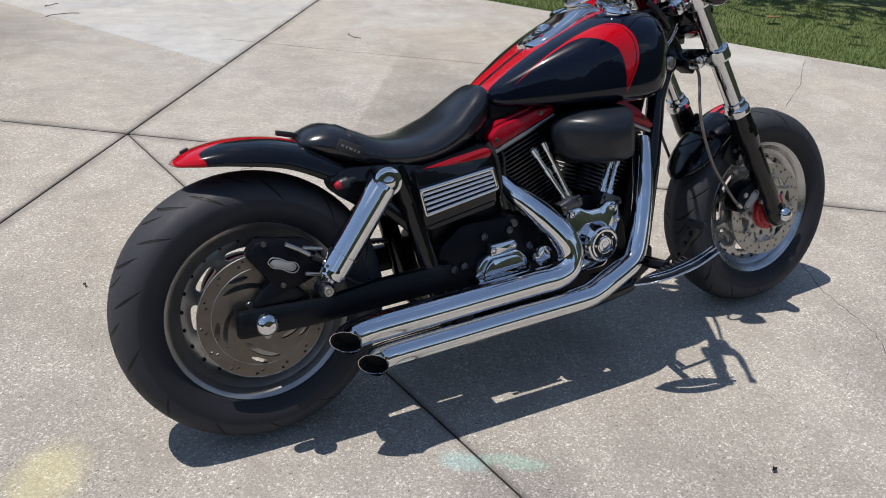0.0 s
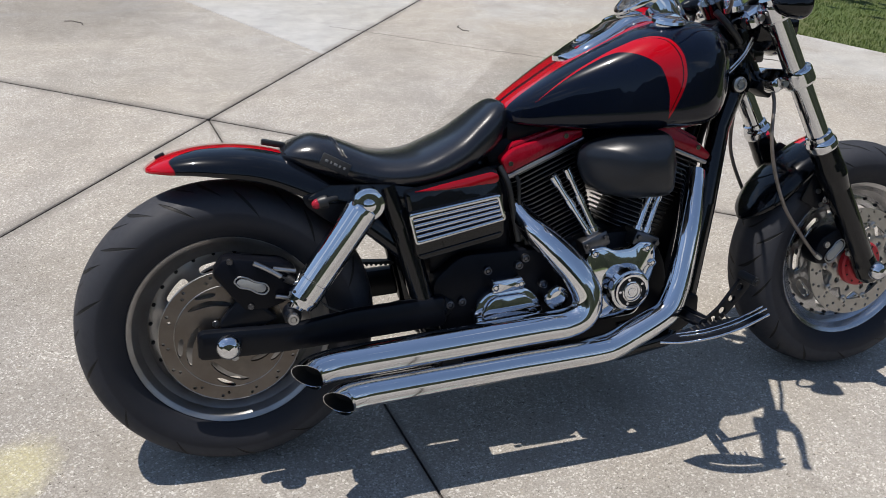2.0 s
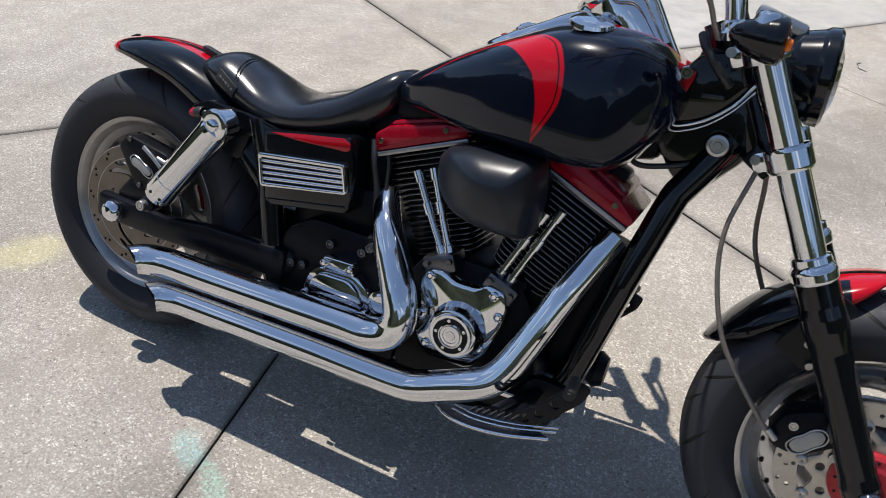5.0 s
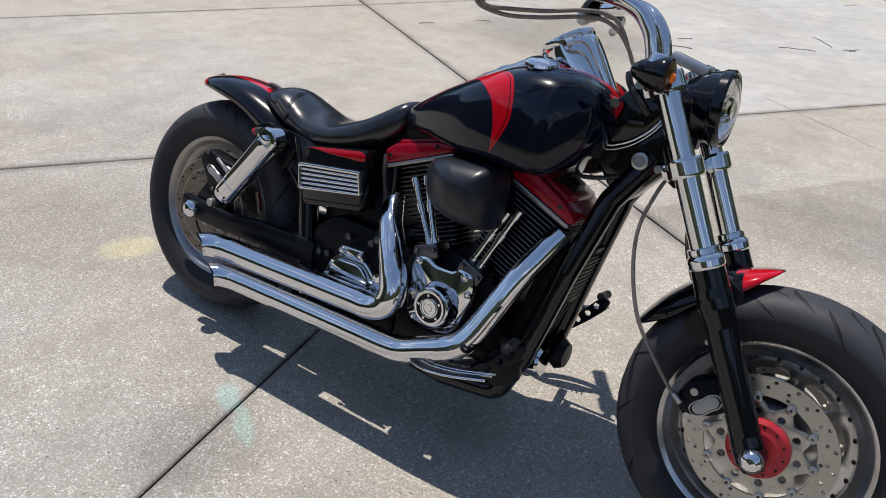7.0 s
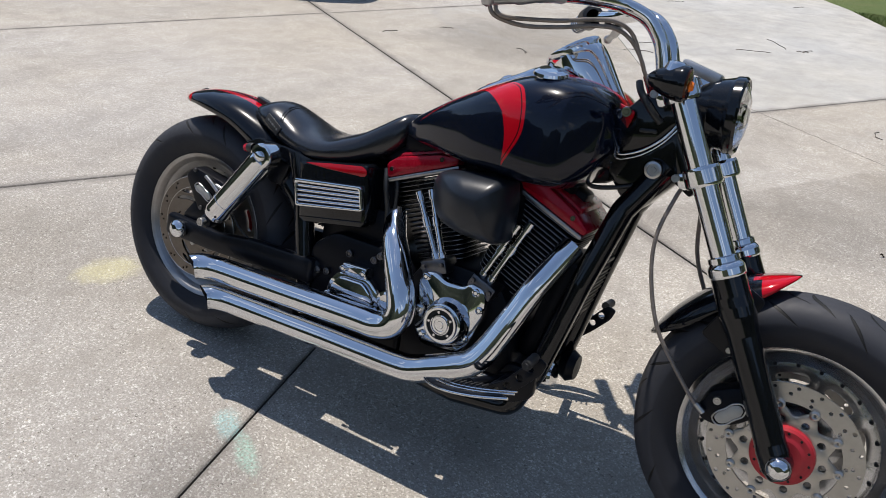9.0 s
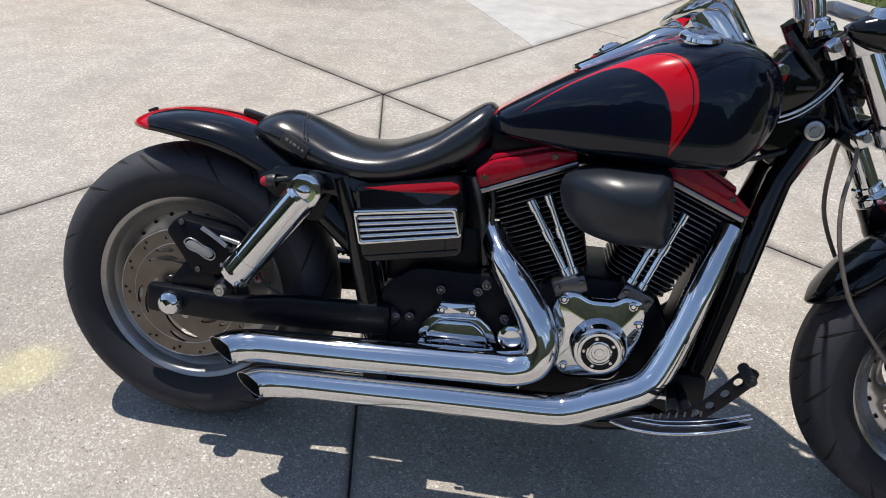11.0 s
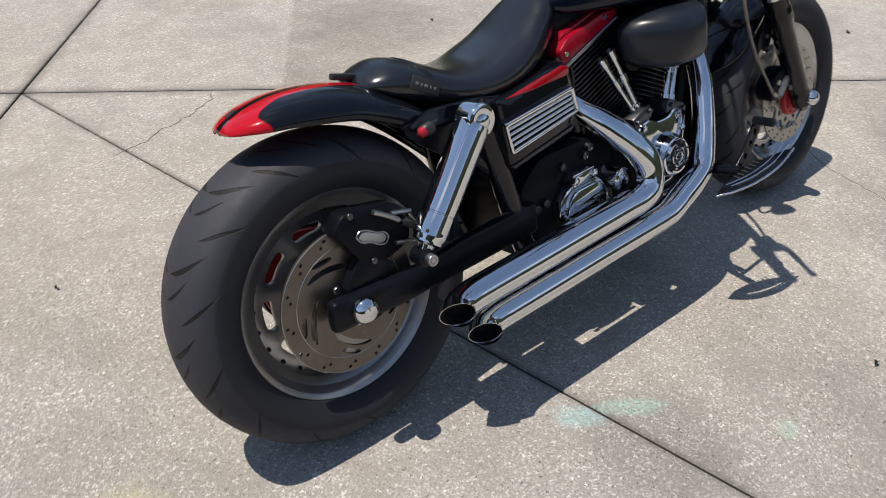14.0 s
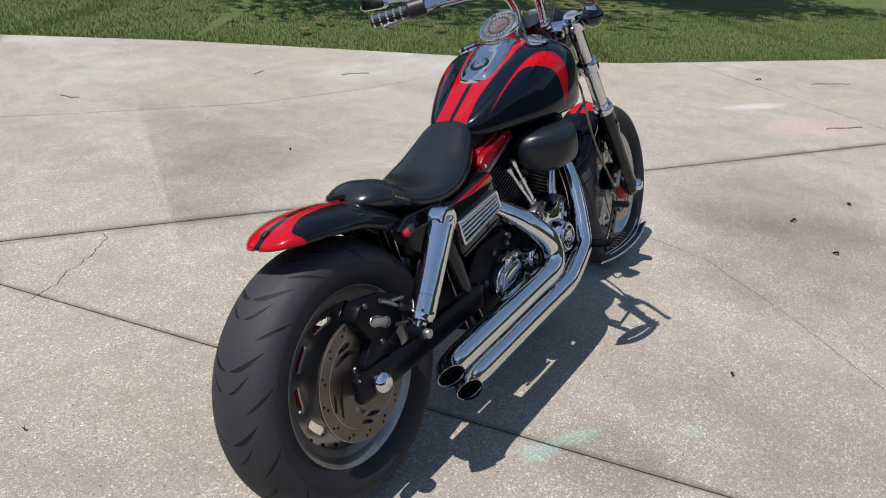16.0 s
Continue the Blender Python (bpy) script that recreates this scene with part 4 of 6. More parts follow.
part("oil_tank", rbox((.20, .17, .14), .02, pose(.53, 0, .47)), WRINKLE, bike)

part("tank_tunnel", rbox((.44, .13, .07), .02, pose(.84, 0, .715)), WRINKLE, bike)
part("wiring_block", rbox((.08, .06, .045), .015, pose(1.085, 0, .748, 0, -14, 0)), WRINKLE, bike)
part("wiring_block_lead", tube([(1.07, -.045, .74), (1.10, -.055, .725), (1.15, -.045, .735), (1.19, -.04, .75)], .005, 10, 6), PLASTIC, bike)
part("coil_cover", rbox((.16, .12, .07), .015, pose(.655, 0, .675, 0, -20, 0)), WRINKLE, bike)
part("wiring_cover", rbox((.045, .15, .20), .012, pose(.612, 0, .545, 0, -8, 0)), WRINKLE, bike)
part("wiring_loom", tube([(.60, -.085, .64), (.615, -.10, .60), (.628, -.095, .54), (.64, -.10, .47)], .007, 10, 6), PLASTIC, bike)
part("wiring_loom", tube([(.615, -.075, .65), (.64, -.09, .61), (.645, -.09, .55), (.66, -.10, .46)], .005, 10, 6), PLASTIC, bike)

# -- frame
frame_paint = BLACK
bone = part("frame_backbone", tube([(1.20, 0, .86), (1.0, 0, .80), (.75, 0, .70), (.60, 0, .64), (.40, 0, .60)], 0.026, 16, 6), frame_paint, bike)
for s in (-1, 1):
    part("frame_downtube", tube(bent([(1.236, s * .020, .80), (1.174, s * .046, .69), (1.132, s * .077, .512), (1.086, s * .094, .29), (1.045, s * .098, .185), (.90, s * .10, .165), (.46, s * .11, .20), (.425, s * .11, .30), (.402, s * .105, .40), (.372, s * .10, .53), (.340, s * .10, .62)], .04), 0.026, 16, 0), frame_paint, bike)
part("head_gusset", plate([rounded2([(1.09, .79), (1.14, .87), (1.20, .93), (1.255, .86), (1.268, .775), (1.235, .735), (1.20, .690), (1.155, .712), (1.118, .76)], .02)], -.036, .036, .012), BLACK, bike)
for s in (-1, 1):
    b = part("head_bolt", lathe([(0, .006), (.006, .006), (.007, .003), (.012, .003), (.013, .007), (.018, .006), (.020, 0)], 28, (1.216, s * .052, .790), (0, s, 0)), STEEL, bike)
    part("head_boss", lathe([(.024, .0), (.023, .020)], 24, (1.217, s * .033, .790), (0, s, 0)), BLACK, bike)
part("steering_head", tube([(1.165, 0, .985), (1.275, 0, .795)], 0.036, 24, 0), BLACK, bike)
shroud = part("neck_shroud", plate([rounded2([(1.112, .83), (1.135, .806), (1.165, .815), (1.20, .836), (1.243, .892), (1.225, .945), (1.15, .93), (1.12, .89)], .012)], -.048, .048, .010), BLACK, bike, "gloss black neck shroud with chrome lower edge")
for dz in (0.0, .010):
    part("shroud_trim", tube([(1.113 + dz * .4, -.049, .828 - dz), (1.133, -.050, .806 - dz), (1.158, -.050, .811 - dz), (1.19, -.050, .829 - dz), (1.222, -.050, .860 - dz), (1.243 + dz * .3, -.049, .896 - dz)], 0.0030 if dz == 0 else .0018, 10, 6), CHROME, shroud)
part("neck_cover", rbox((.060, .075, .05), .014, pose(1.175, 0, .918, 0, -20, 0)), SATIN, bike)
part("loom_clip", rbox((.036, .008, .008), .002, pose(1.185, -.052, .865, 0, -6, 0)), PLASTIC, bike)
for s in (-1, 1):
    part("tank_mount_bolt", bolt_mesh(.011, .010, (1.134, s * .063, .894), (0.2, s, 0)), CHROME, bike)
    part("tank_tongue", plate([rounded2([(1.080, .908), (1.112, .909), (1.150, .898), (1.149, .886), (1.136, .841), (1.122, .846), (1.10, .875)], .006)], s * .046, s * .060, .003), RED, bike, "red front tongue of the tank")
part("cable_boot", tube([(1.140, -.045, .957), (1.153, -.060, .938), (1.183, -.064, .907), (1.206, -.055, .886)], .0075, 12, 6), PLASTIC, bike)
part("tank_mount", rbox((.07, .08, .05), .012, pose(1.14, 0, .86)), SATIN, bike)

# -- rear suspension
for s in (-1,):
    top, bot = Vector((.289, s * .165, .600)), Vector((.124, s * .165, .382))
    d = (bot - top).normalized()
    L = (bot - top).length
    shock = part("shock_absorber", lathe([(.0, .006), (.026, .006), (.0325, .010), (.0338, .020), (.0338, .186), (.0325, .1868), (.0325, .1892), (.0338, .190), (.0338, .232), (.0305, .240), (.0300, .246), (.018, .250), (.013, L - .004)], 48, top, d), CHROME, bike, "chrome covered shock absorber")
    part("upper_eye", lathe([(.0, -.024), (.024, -.024), (.031, -.022), (.0335, -.018), (.0335, .018), (.03, .022)], 36, top, (0, -s, 0)), CHROME, shock)
    part("upper_nut", lathe([(0, .032), (.008, .0315), (.0125, .029), (.013, .022)], 28, top, (0, s, 0)), CHROME, shock)
    part("lower_eye", lathe([(.0, -.022), (.012, -.022), (.018, -.016), (.018, .016), (.012, .022)], 28, bot, "y"), SATIN, shock)
    part("lower_nut", bolt_mesh(.012, .014, bot + Vector((0, s * .022, 0)), (0, s, 0)), STEEL, shock)
    for k in range(3):
        u = Vector((d.z, 0, -d.x)) * (.8, .1, -.6)[k] + Vector((0, s, 0)) * (.6, .995, .8)[k]
        q = top + d * .226 + u * .0335
        part("adjuster_hole", lathe([(0, .002), (.0035, .0015), (.004, -.004)], 8, q, u), DARK, shock)
arm = part("swingarm", plate([rounded2([(-.070, .288), (-.066, .352), (.13, .345), (.25, .362), (.46, .370), (.46, .300), (.28, .292), (.10, .285)], .016)], -.108, -.138, .011), SATIN, bike)
part("swingarm_left", plate([rounded2([(-.070, .288), (-.066, .352), (.13, .345), (.25, .362), (.46, .370), (.46, .300), (.28, .292), (.10, .285)], .012)], .108, .142, .008), SATIN, bike)
for s in (-1, 1):
    part("axle_cap", lathe([(0, .026), (.014, .024), (.023, .017), (.0265, .008), (.0265, 0), (.020, -.012)], 32, (-.006, s * .142, .319), (0, s, 0)), CHROME, bike, "chrome dome axle cap")
part("axle", tube([(-.006, -.142, .319), (-.006, .142, .319)], .012, 16, 0), STEEL, bike)
# rear caliper
cal = part("rear_caliper", plate([rounded2([(-.028, .468), (.0, .500), (.05, .492), (.115, .482), (.145, .455), (.135, .400), (.085, .380), (.03, .378), (.005, .420)], .014)], -.068, -.122, .010), WRINKLE, bike, "black rear brake caliper with grey badge")
kid = [(.010, .452), (.022, .463), (.040, .458), (.058, .445), (.078, .440), (.086, .425), (.076, .412), (.060, .416), (.042, .430), (.022, .434)]
kid = [(.050 + (x - .048) * .80, .438 + (z - .438) * .68) for x, z in kid]
part("badge", plate([rounded2(kid, .006)], -.121, -.126, .001), PAD, cal)
part("badge_rim", tube([(x, -.1245, z) for x, z in rounded2([(x + (x - .048) * .16, z + (z - .438) * .28) for x, z in kid], .008)] + [(kid[0][0] - .003, -.1245, kid[0][1] + .003)], .0016, 8, 0), STEEL, cal)
part("caliper_bracket", plate([rounded2([(-.02, .36), (.02, .41), (.06, .40), (.10, .36), (.07, .345), (-.02, .345)], .012)], -.095, -.120, .005), SATIN, cal)
for q in ((.012, .492), (.125, .462), (.045, .392)):
    part("caliper_bolt", bolt_mesh(.0065, .006, (q[0], -.120, q[1]), (0, -1, 0)), LIFTER, cal)
for z in (.470, .410):
    part("slide_pin", tube([(.096, -.126, z), (.140, -.126, z - .010)], .0048, 12, 0), STEEL, cal)
part("pin_boot", tube([(.120, -.122, .448), (.150, -.122, .425)], [.011, .008, .011, .008, .011, .008, .010], 14, 6), RUBBER, cal)
part("banjo", tube([(.058, -.128, .486), (.085, -.128, .470), (.110, -.128, .452)], .0055, 10, 3), STEEL, cal)
part("brake_line", tube([(.11, -.128, .452), (.15, -.13, .43), (.20, -.128, .375), (.26, -.12, .345)], .0028, 8, 6), PLASTIC, cal)

# belt on the far side
bpts, r0, r1, c0, c1 = [], .105, .05, Vector((0, 0, .318)), Vector((.47, 0, .335))
for k in range(25):
    a = math.pi / 2 + math.pi * k / 24
    bpts.append((c0.x + r0 * math.cos(a), c0.z + r0 * math.sin(a)))
for k in range(13):
    a = -math.pi / 2 + math.pi * k / 12
    bpts.append((c1.x + r1 * math.cos(a), c1.z + r1 * math.sin(a)))
cx, cz = .2, .326
inner = [(x - (x - cx) * .02, z - (.006 if z > cz else -.006)) for x, z in bpts]
belt = part("drive_belt", plate([bpts, inner], .085, .108), RUBBER, bike)
for k in range(40):
    f = (k + .5) / 40
    p = Vector((.47 * f, .0965, .421 - .037 * f - .007))
    if k == 0:
        tooth = rbox((.006, .022, .005), .001)
        ob = part("belt_tooth", tooth, RUBBER, belt)
    else:
        ob = part("belt_tooth", None, RUBBER, belt, data=ob.data)
    ob.location = p
part("pulley", lathe([(.03, -.01), (.10, -.01), (.103, .012), (.03, .012)], 48, (0, .085, .318), "y"), RED_HUB, bike)

# -- engine
CK = Vector((.863, 0, .270))
case = part("crankcase", plate([rounded2([(.735, .190), (.99, .190), (1.035, .27), (1.01, .40), (.955, .475), (.775, .475), (.725, .40)], .03)], -.115, .115, .015), WRINKLE, bike, "black twin engine crankcase")


def cylinder(sign, name):
    M = Matrix.Translation(CK) @ pose(0, 0, 0, 0, sign * 22.5, 0)
    b = lathe([(.0, .18), (.062, .18), (.062, .40), (0, .40)], 32, (0, 0, 0), "z")
    bmesh.ops.transform(b, matrix=M, verts=b.verts)
    cyl = part(name, b, WRINKLE, bike, "black finned engine cylinder with bright fin edges")
    for k in range(19):
        h = .206 + k * .0110
        half = .064 + .0016 * k + (.006 if k > 12 else 0)
        lp = rounded2([(-half, -.080), (half, -.080), (half, .080), (-half, .080)], .03, 5)
        fin = plate([lp], 0, .0022, .0006)
        bmesh.ops.transform(fin, matrix=M @ pose(0, 0, h) @ pose(0, 0, 0, 90, 0, 0), verts=fin.verts)
        ob = part("fin", fin, WRINKLE, cyl, sharp=30)
        edge = [Vector((x, z, h - .0011)) for x, z in lp]
        e = tube([M @ v for v in edge] + [M @ edge[0]], .0010, 6, 0)
        part("fin_edge", e, FIN_EDGE, cyl, "bright machined fin edge")
    lo = part("rocker_base", plate([rounded2([(-.098, .410), (.100, .410), (.100, .420), (-.098, .420)], .004)], -.097, .097, .003, m=M), FIN_EDGE, cyl, "silver rocker base")
    mid = part("rocker_box", plate([rounded2([(-.098, .4205), (.100, .4205), (.104, .437), (.060, .452), (-.060, .466), (-.094, .456)], .008)], -.096, .096, .006, m=M), RED_MET, cyl, "red painted rocker cover")
    top = part("rocker_lid", plate([rounded2([(-.070, .464), (-.020, .4565), (.066, .450), (.060, .462), (-.055, .474)], .006)], -.080, .080, .005, m=M), RED_MET, cyl)
    for x in (-.080, .060):
        b = bolt_mesh(.006, .006, (x, -.094, .440), (0, -1, 0))
        bmesh.ops.transform(b, matrix=M, verts=b.verts)
        part("rocker_bolt", b, CHROME, cyl)
    return cyl


rear_cyl, front_cyl = cylinder(-1, "rear_cylinder"), cylinder(1, "front_cylinder")
for a, b in (((.800, .478), (.716, .612)), ((.815, .482), (.748, .626)), ((.921, .473), (.974, .606)), ((.944, .467), (1.002, .618))):
    p, q = Vector((a[0], -.128, a[1])), Vector((b[0], -.112, b[1]))
    rod = part("pushrod_tube", tube([p, q], .0075, 14, 0), CHROME, bike, "chrome pushrod tube")
    for f in (.02, .55, .95):
        c = p.lerp(q, f)
        part("collar", lathe([(.0075, -.012), (.0105, -.011), (.0105, .011), (.0075, .012)], 14, c, q - p), CHROME, rod)
for x, z, tilt in ((.808, .462, -22), (.934, .454, 22)):
    lb = part("lifter_block", rbox((.066, .060, .036), .006, pose(x, -.122, z, 0, tilt, 0)), LIFTER, bike, "dark cast lifter block")
    for dx in (-.024, .024):
        part("block_bolt", bolt_mesh(.006, .007, pose(x, -.122, z, 0, tilt, 0) @ Vector((dx, -.030, .004)), (0, -1, 0)), LIFTER, lb)
cam_outline = [(.778, .420), (.790, .452), (.824, .458), (.850, .444), (.895, .446), (.912, .460), (.948, .455), (.958, .425), (.955, .380), (.936, .318), (.912, .278), (.812, .274), (.788, .31)]
camc = part("cam_cover", plate([rounded2(cam_outline, .016, 5)], -.112, -.160, .010), CHROME, bike, "polished chrome cam cover")
boss = part("cam_boss", lathe([(.056, .0), (.052, .022), (.047, .034), (.043, .036), (.0, .036)], 56, (.876, -.158, .355), (0, -1, 0)), CHROME, camc)
part("timer_cover", lathe([(.0, .0425), (.008, .0425), (.009, .041), (.014, .041), (.015, .0430), (.019, .0430), (.020, .040), (.021, .040), (.022, .043), (.024, .0425), (.025, .038), (.034, .037), (.035, .042), (.040, .042), (.042, .034)], 56, (.876, -.158, .355), (0, -1, 0)), CHROME, camc, "round chrome timer cover with black ring")
part("timer_ring", lathe([(.0252, .0400), (.0338, .0400)], 56, (.876, -.158, .355), (0, -1, 0)), DARK, camc)
for k in range(5):
    a = TAU * k / 5 + .6
    part("timer_screw", bolt_mesh(.0036, .0035, (.876 + .0295 * math.cos(a), -.197, .355 + .0295 * math.sin(a)), (0, -1, 0)), CHROME, camc)
for x, z in ((.800, .440), (.930, .442), (.946, .405), (.925, .330), (.815, .302), (.795, .360)):
    part("cover_screw", lathe([(0, .006), (.004, .006), (.0045, .003), (.006, .007), (.0085, .006), (.0095, 0)], 16, (x, -.158, z), (0, -1, 0)), CHROME, camc)
# air cleaner
ao = [(.765, .646), (.768, .668), (.784, .686), (.833, .702), (.945, .711), (.960, .704), (.973, .640), (.970, .572), (.958, .562), (.874, .562), (.812, .576), (.777, .604)]
ao = rounded2(ao, .022, 5)
acx, acz = .870, .638
rings = []
prof_ = [(-.112, .93), (-.120, .985)] + [(-.132 - .108 * u, (1 - u ** 3.2) ** .5) for u in (0, .2, .35, .47, .58, .68, .76, .83, .89, .94, .97, .99)]
for y, k in prof_:
    ccx, ccz = acx + .040 * (1 - k), acz + .012 * (1 - k)
    row = []
    for x, z in ao:
        nx = ccx + (x - acx) * k
        lift = min(1.0, max(0.0, (nx - .765) / .12))
        row.append((nx, -.112 + (y + .112) * (.60 + .40 * lift * (2 - lift)), ccz + (z - acz) * k))
    rings.append(row)
bm = bmesh.new()
skin(bm, rings)
airc = part("air_cleaner", bm, BLACK, bike, "satin black air cleaner cover", 50)
airc.data.materials.clear()
airc.data.materials.append(AIRBLACK)
part("air_cleaner_back", plate([[(acx + (x - acx) * .9 + .006, acz + (z - acz) * .9) for x, z in ao]], -.060, -.113, .003), WRINKLE, bike)
part("intake", tube([(.865, 0, .60), (.865, -.09, .60)], .045, 20, 0), WRINKLE, bike)
part("engine_mount", rbox((.06, .06, .04), .01, pose(1.055, 0, .69, 0, 20, 0)), WRINKLE, bike)
# gearbox
gear = part("gearbox", plate([rounded2([(.45, .215), (.735, .200), (.735, .42), (.68, .455), (.50, .455), (.43, .40)], .025)], -.118, .118, .012), WRINKLE, bike, "black gearbox case")
to = [(.516, .318), (.530, .352), (.552, .372), (.640, .376), (.668, .352), (.684, .322), (.680, .295), (.524, .290)]
tc = part("gearbox_cover", plate([rounded2(to, .014, 5)], -.116, -.146, .008), CHROME, gear, "chrome gearbox end cover")
part("cover_raise", plate([rounded2([(x + (.6 - x) * .22, z + (.335 - z) * .26) for x, z in to], .012, 5)], -.144, -.158, .006), CHROME, tc)
part("cover_tab", plate([rounded2([(.560, .398), (.632, .402), (.636, .372), (.562, .366)], .006)], -.116, -.152, .005), CHROME, tc)
for k in range(12):
    part("cover_rib", rbox((.0032, .004, .014), .001, pose(.556 + .0085 * k, -.150, .2985)), CHROME, tc)
for k in range(9):
    part("cover_letter_bar", rbox((.0045, .0016, .007), .0005, pose(.568 + .008 * k, -.1585, .308)), SATIN, tc)
for x, z in ((.566, .384), (.626, .387), (.530, .306), (.672, .306)):
    part("cover_bolt", lathe([(0, .007), (.004, .007), (.0045, .004), (.006, .008), (.0085, .007), (.0095, 0)], 16, (x, -.150, z), (0, -1, 0)), CHROME, tc)
for x, z in ((.558, .415), (.632, .420), (.690, .370), (.498, .349), (.470, .345), (.648, .435)):
    part("case_bolt", lathe([(0, .006), (.004, .006), (.0045, .003), (.006, .007), (.009, .006), (.010, -.008)], 16, (x, -.122, z), (0, -1, 0)), LIFTER, gear)
part("oil_filler_cap", lathe([(0, .050), (.018, .050), (.020, .0485), (.0265, .0475), (.0285, .042), (.0285, .0)], 20, (.709, -.118, .347), (0, -1, 0)), CHROME, gear, "knurled chrome oil filler cap")
part("case_plug", lathe([(0, .010), (.018, .009), (.024, .004), (.026, 0)], 32, (.452, -.118, .340), (0, -1, 0)), SATIN, gear)
part("primary_cover", plate([rounded2([(.44, .24), (.90, .20), (.97, .26), (.95, .38), (.86, .42), (.50, .42), (.43, .36)], .05)], .115, .185, .02), BLACK, bike)

# -- exhaust
def pipe(name, path, radii, cut, label):
    rings = sweep_rings(path, radii, 32)
    end = Vector(path[-1])
    d = (Vector(path[-1]) - Vector(path[-2])).normalized()
    nrm = Vector(cut).normalized()
    last = []
    for p in rings[-1]:
        k = (end - p).dot(nrm) / d.dot(nrm)
        last.append(p + d * k)
    rings[-1] = last
    inner_end = [end + (p - end) * .965 for p in last]
    deep = [end + (Vector(p) - end) * .9 - d * .030 for p in inner_end]
    bm = bmesh.new()
    vr = skin(bm, rings + [inner_end], cap=False)
    ob = part(name, bm, CHROME_PIPE, bike, label, 60)
    # shallow cup whose black colour stands in for the pipe's unlit depth
    bm = bmesh.new()
    skin(bm, [inner_end, deep], cap=False)
    bm.faces.new([bm.verts.new(p) for p in deep])
    part("bore", bm, DARK, ob, "pipe end coloured black for its unlit depth")
    return ob


up = spline([(.640, -.070, .541), (.655, -.092, .516), (.678, -.125, .488), (.709, -.152, .453), (.750, -.184, .400), (.768, -.196, .352), (.755, -.200, .315), (.715, -.200, .2985), (.660, -.200, .2960), (.533, -.200, .290), (.353, -.200, .2815), (.250, -.200, .277), (.205, -.201, .2745), (.176, -.206, .2725), (.156, -.2135, .2705), (.144, -.224, .2675)], 8)
n = len(up)
upper = pipe("upper_exhaust", up, [.024 + .010 * min(1, i / (n * .2)) for i in range(n)], (.40, .80, .46), "chrome turned-out upper exhaust pipe")
lo = spline([(1.095, -.075, .590), (1.080, -.100, .555), (1.052, -.140, .488), (1.025, -.166, .412), (.996, -.186, .338), (.970, -.197, .298), (.932, -.201, .275), (.880, -.202, .251), (.840, -.202, .233), (.800, -.202, .2245), (.700, -.202, .2205), (.582, -.202, .217), (.354, -.202, .208), (.305, -.202, .206), (.262, -.203, .2045), (.234, -.208, .2035), (.214, -.2155, .2025), (.202, -.227, .200)], 8)
n = len(lo)
lower = pipe("lower_exhaust", lo, [.028 + .005 * min(1, max(0, i / n - .15) / .3) for i in range(n)], (.40, .80, .46), "chrome turned-out lower exhaust pipe")
part("exhaust_bracket", rbox((.16, .02, .012), .003, pose(.95, -.15, .258, 0, -3, 0)), CHROME, lower)
part("exhaust_strut", rbox((.05, .10, .02), .004, pose(.45, -.16, .25)), SATIN, lower)

# -- fork
FD = Vector((.365, 0, -.654)).normalized()


def on_fork(z, y):
    k = (z - .947) / FD.z
    return Vector((1.247, y, .947)) + FD * k


for s in (-1, 1):
    y = s * .118
    leg = part("fork_leg", tube([on_fork(.985, y), on_fork(.56, y)], .0245, 32, 0), CHROME, bike, "chrome fork tube in black slider")
    a, b = on_fork(.645, y), on_fork(.300, y)
    L = (b - a).length
    part("slider", lathe([(.0245, .0), (.033, .004), (.034, .05), (.036, .07), (.036, .09), (.031, .13), (.030, L - .05), (.032, L - .03), (.030, L + .006), (.022, L + .024), (0, L + .026)], 36, a, b - a), BLACK, leg, "gloss black fork slider")
    part("dust_cap", lathe([(.0245, -.030), (.030, -.028), (.031, -.018), (.029, -.016), (.033, -.012), (.036, -.006), (.036, .008), (.034, .012)], 36, a, b - a), CHROME, leg)
    part("axle_nut", lathe([(0, .026), (.012, .024), (.020, .017), (.0235, .008), (.0235, -.004)], 28, (FC[0], s * .142, FC[2] - .004), (0, s, 0)), CHROME, leg)
    part("axle_boss", lathe([(.024, .0), (.026, .02), (.024, .046), (0, .046)], 28, (FC[0], s * .098, FC[2] - .004), (0, s, 0)), BLACK, leg)
part("front_axle", tube([(FC[0], -.142, FC[2]), (FC[0], .142, FC[2])], .011, 16, 0), STEEL, bike)
for z, mat, nm in ((.808, CHROME, "lower_fork_clamp"), (.955, CHROME, "upper_fork_clamp")):
    c = on_fork(z, 0)
    mm = Matrix.Translation(c) @ pose(0, 0, 0, 0, -math.degrees(math.atan2(FD.x, -FD.z)), 0)
    cl = part(nm, rbox((.062, .20, .036), .010, mm @ pose(-.025, 0, 0)), mat, bike)
    for s in (-1, 1):
        part("clamp_ring", lathe([(.0246, -.020), (.034, -.019), (.036, -.014), (.036, .014), (.034, .019), (.0246, .020)], 32, on_fork(z, s * .118), FD), mat, cl)
        part("pinch_bolt", bolt_mesh(.008, .008, on_fork(z, s * .118) + Vector((-.046, s * .012, -.014)), (0, s, 0)), STEEL, cl)
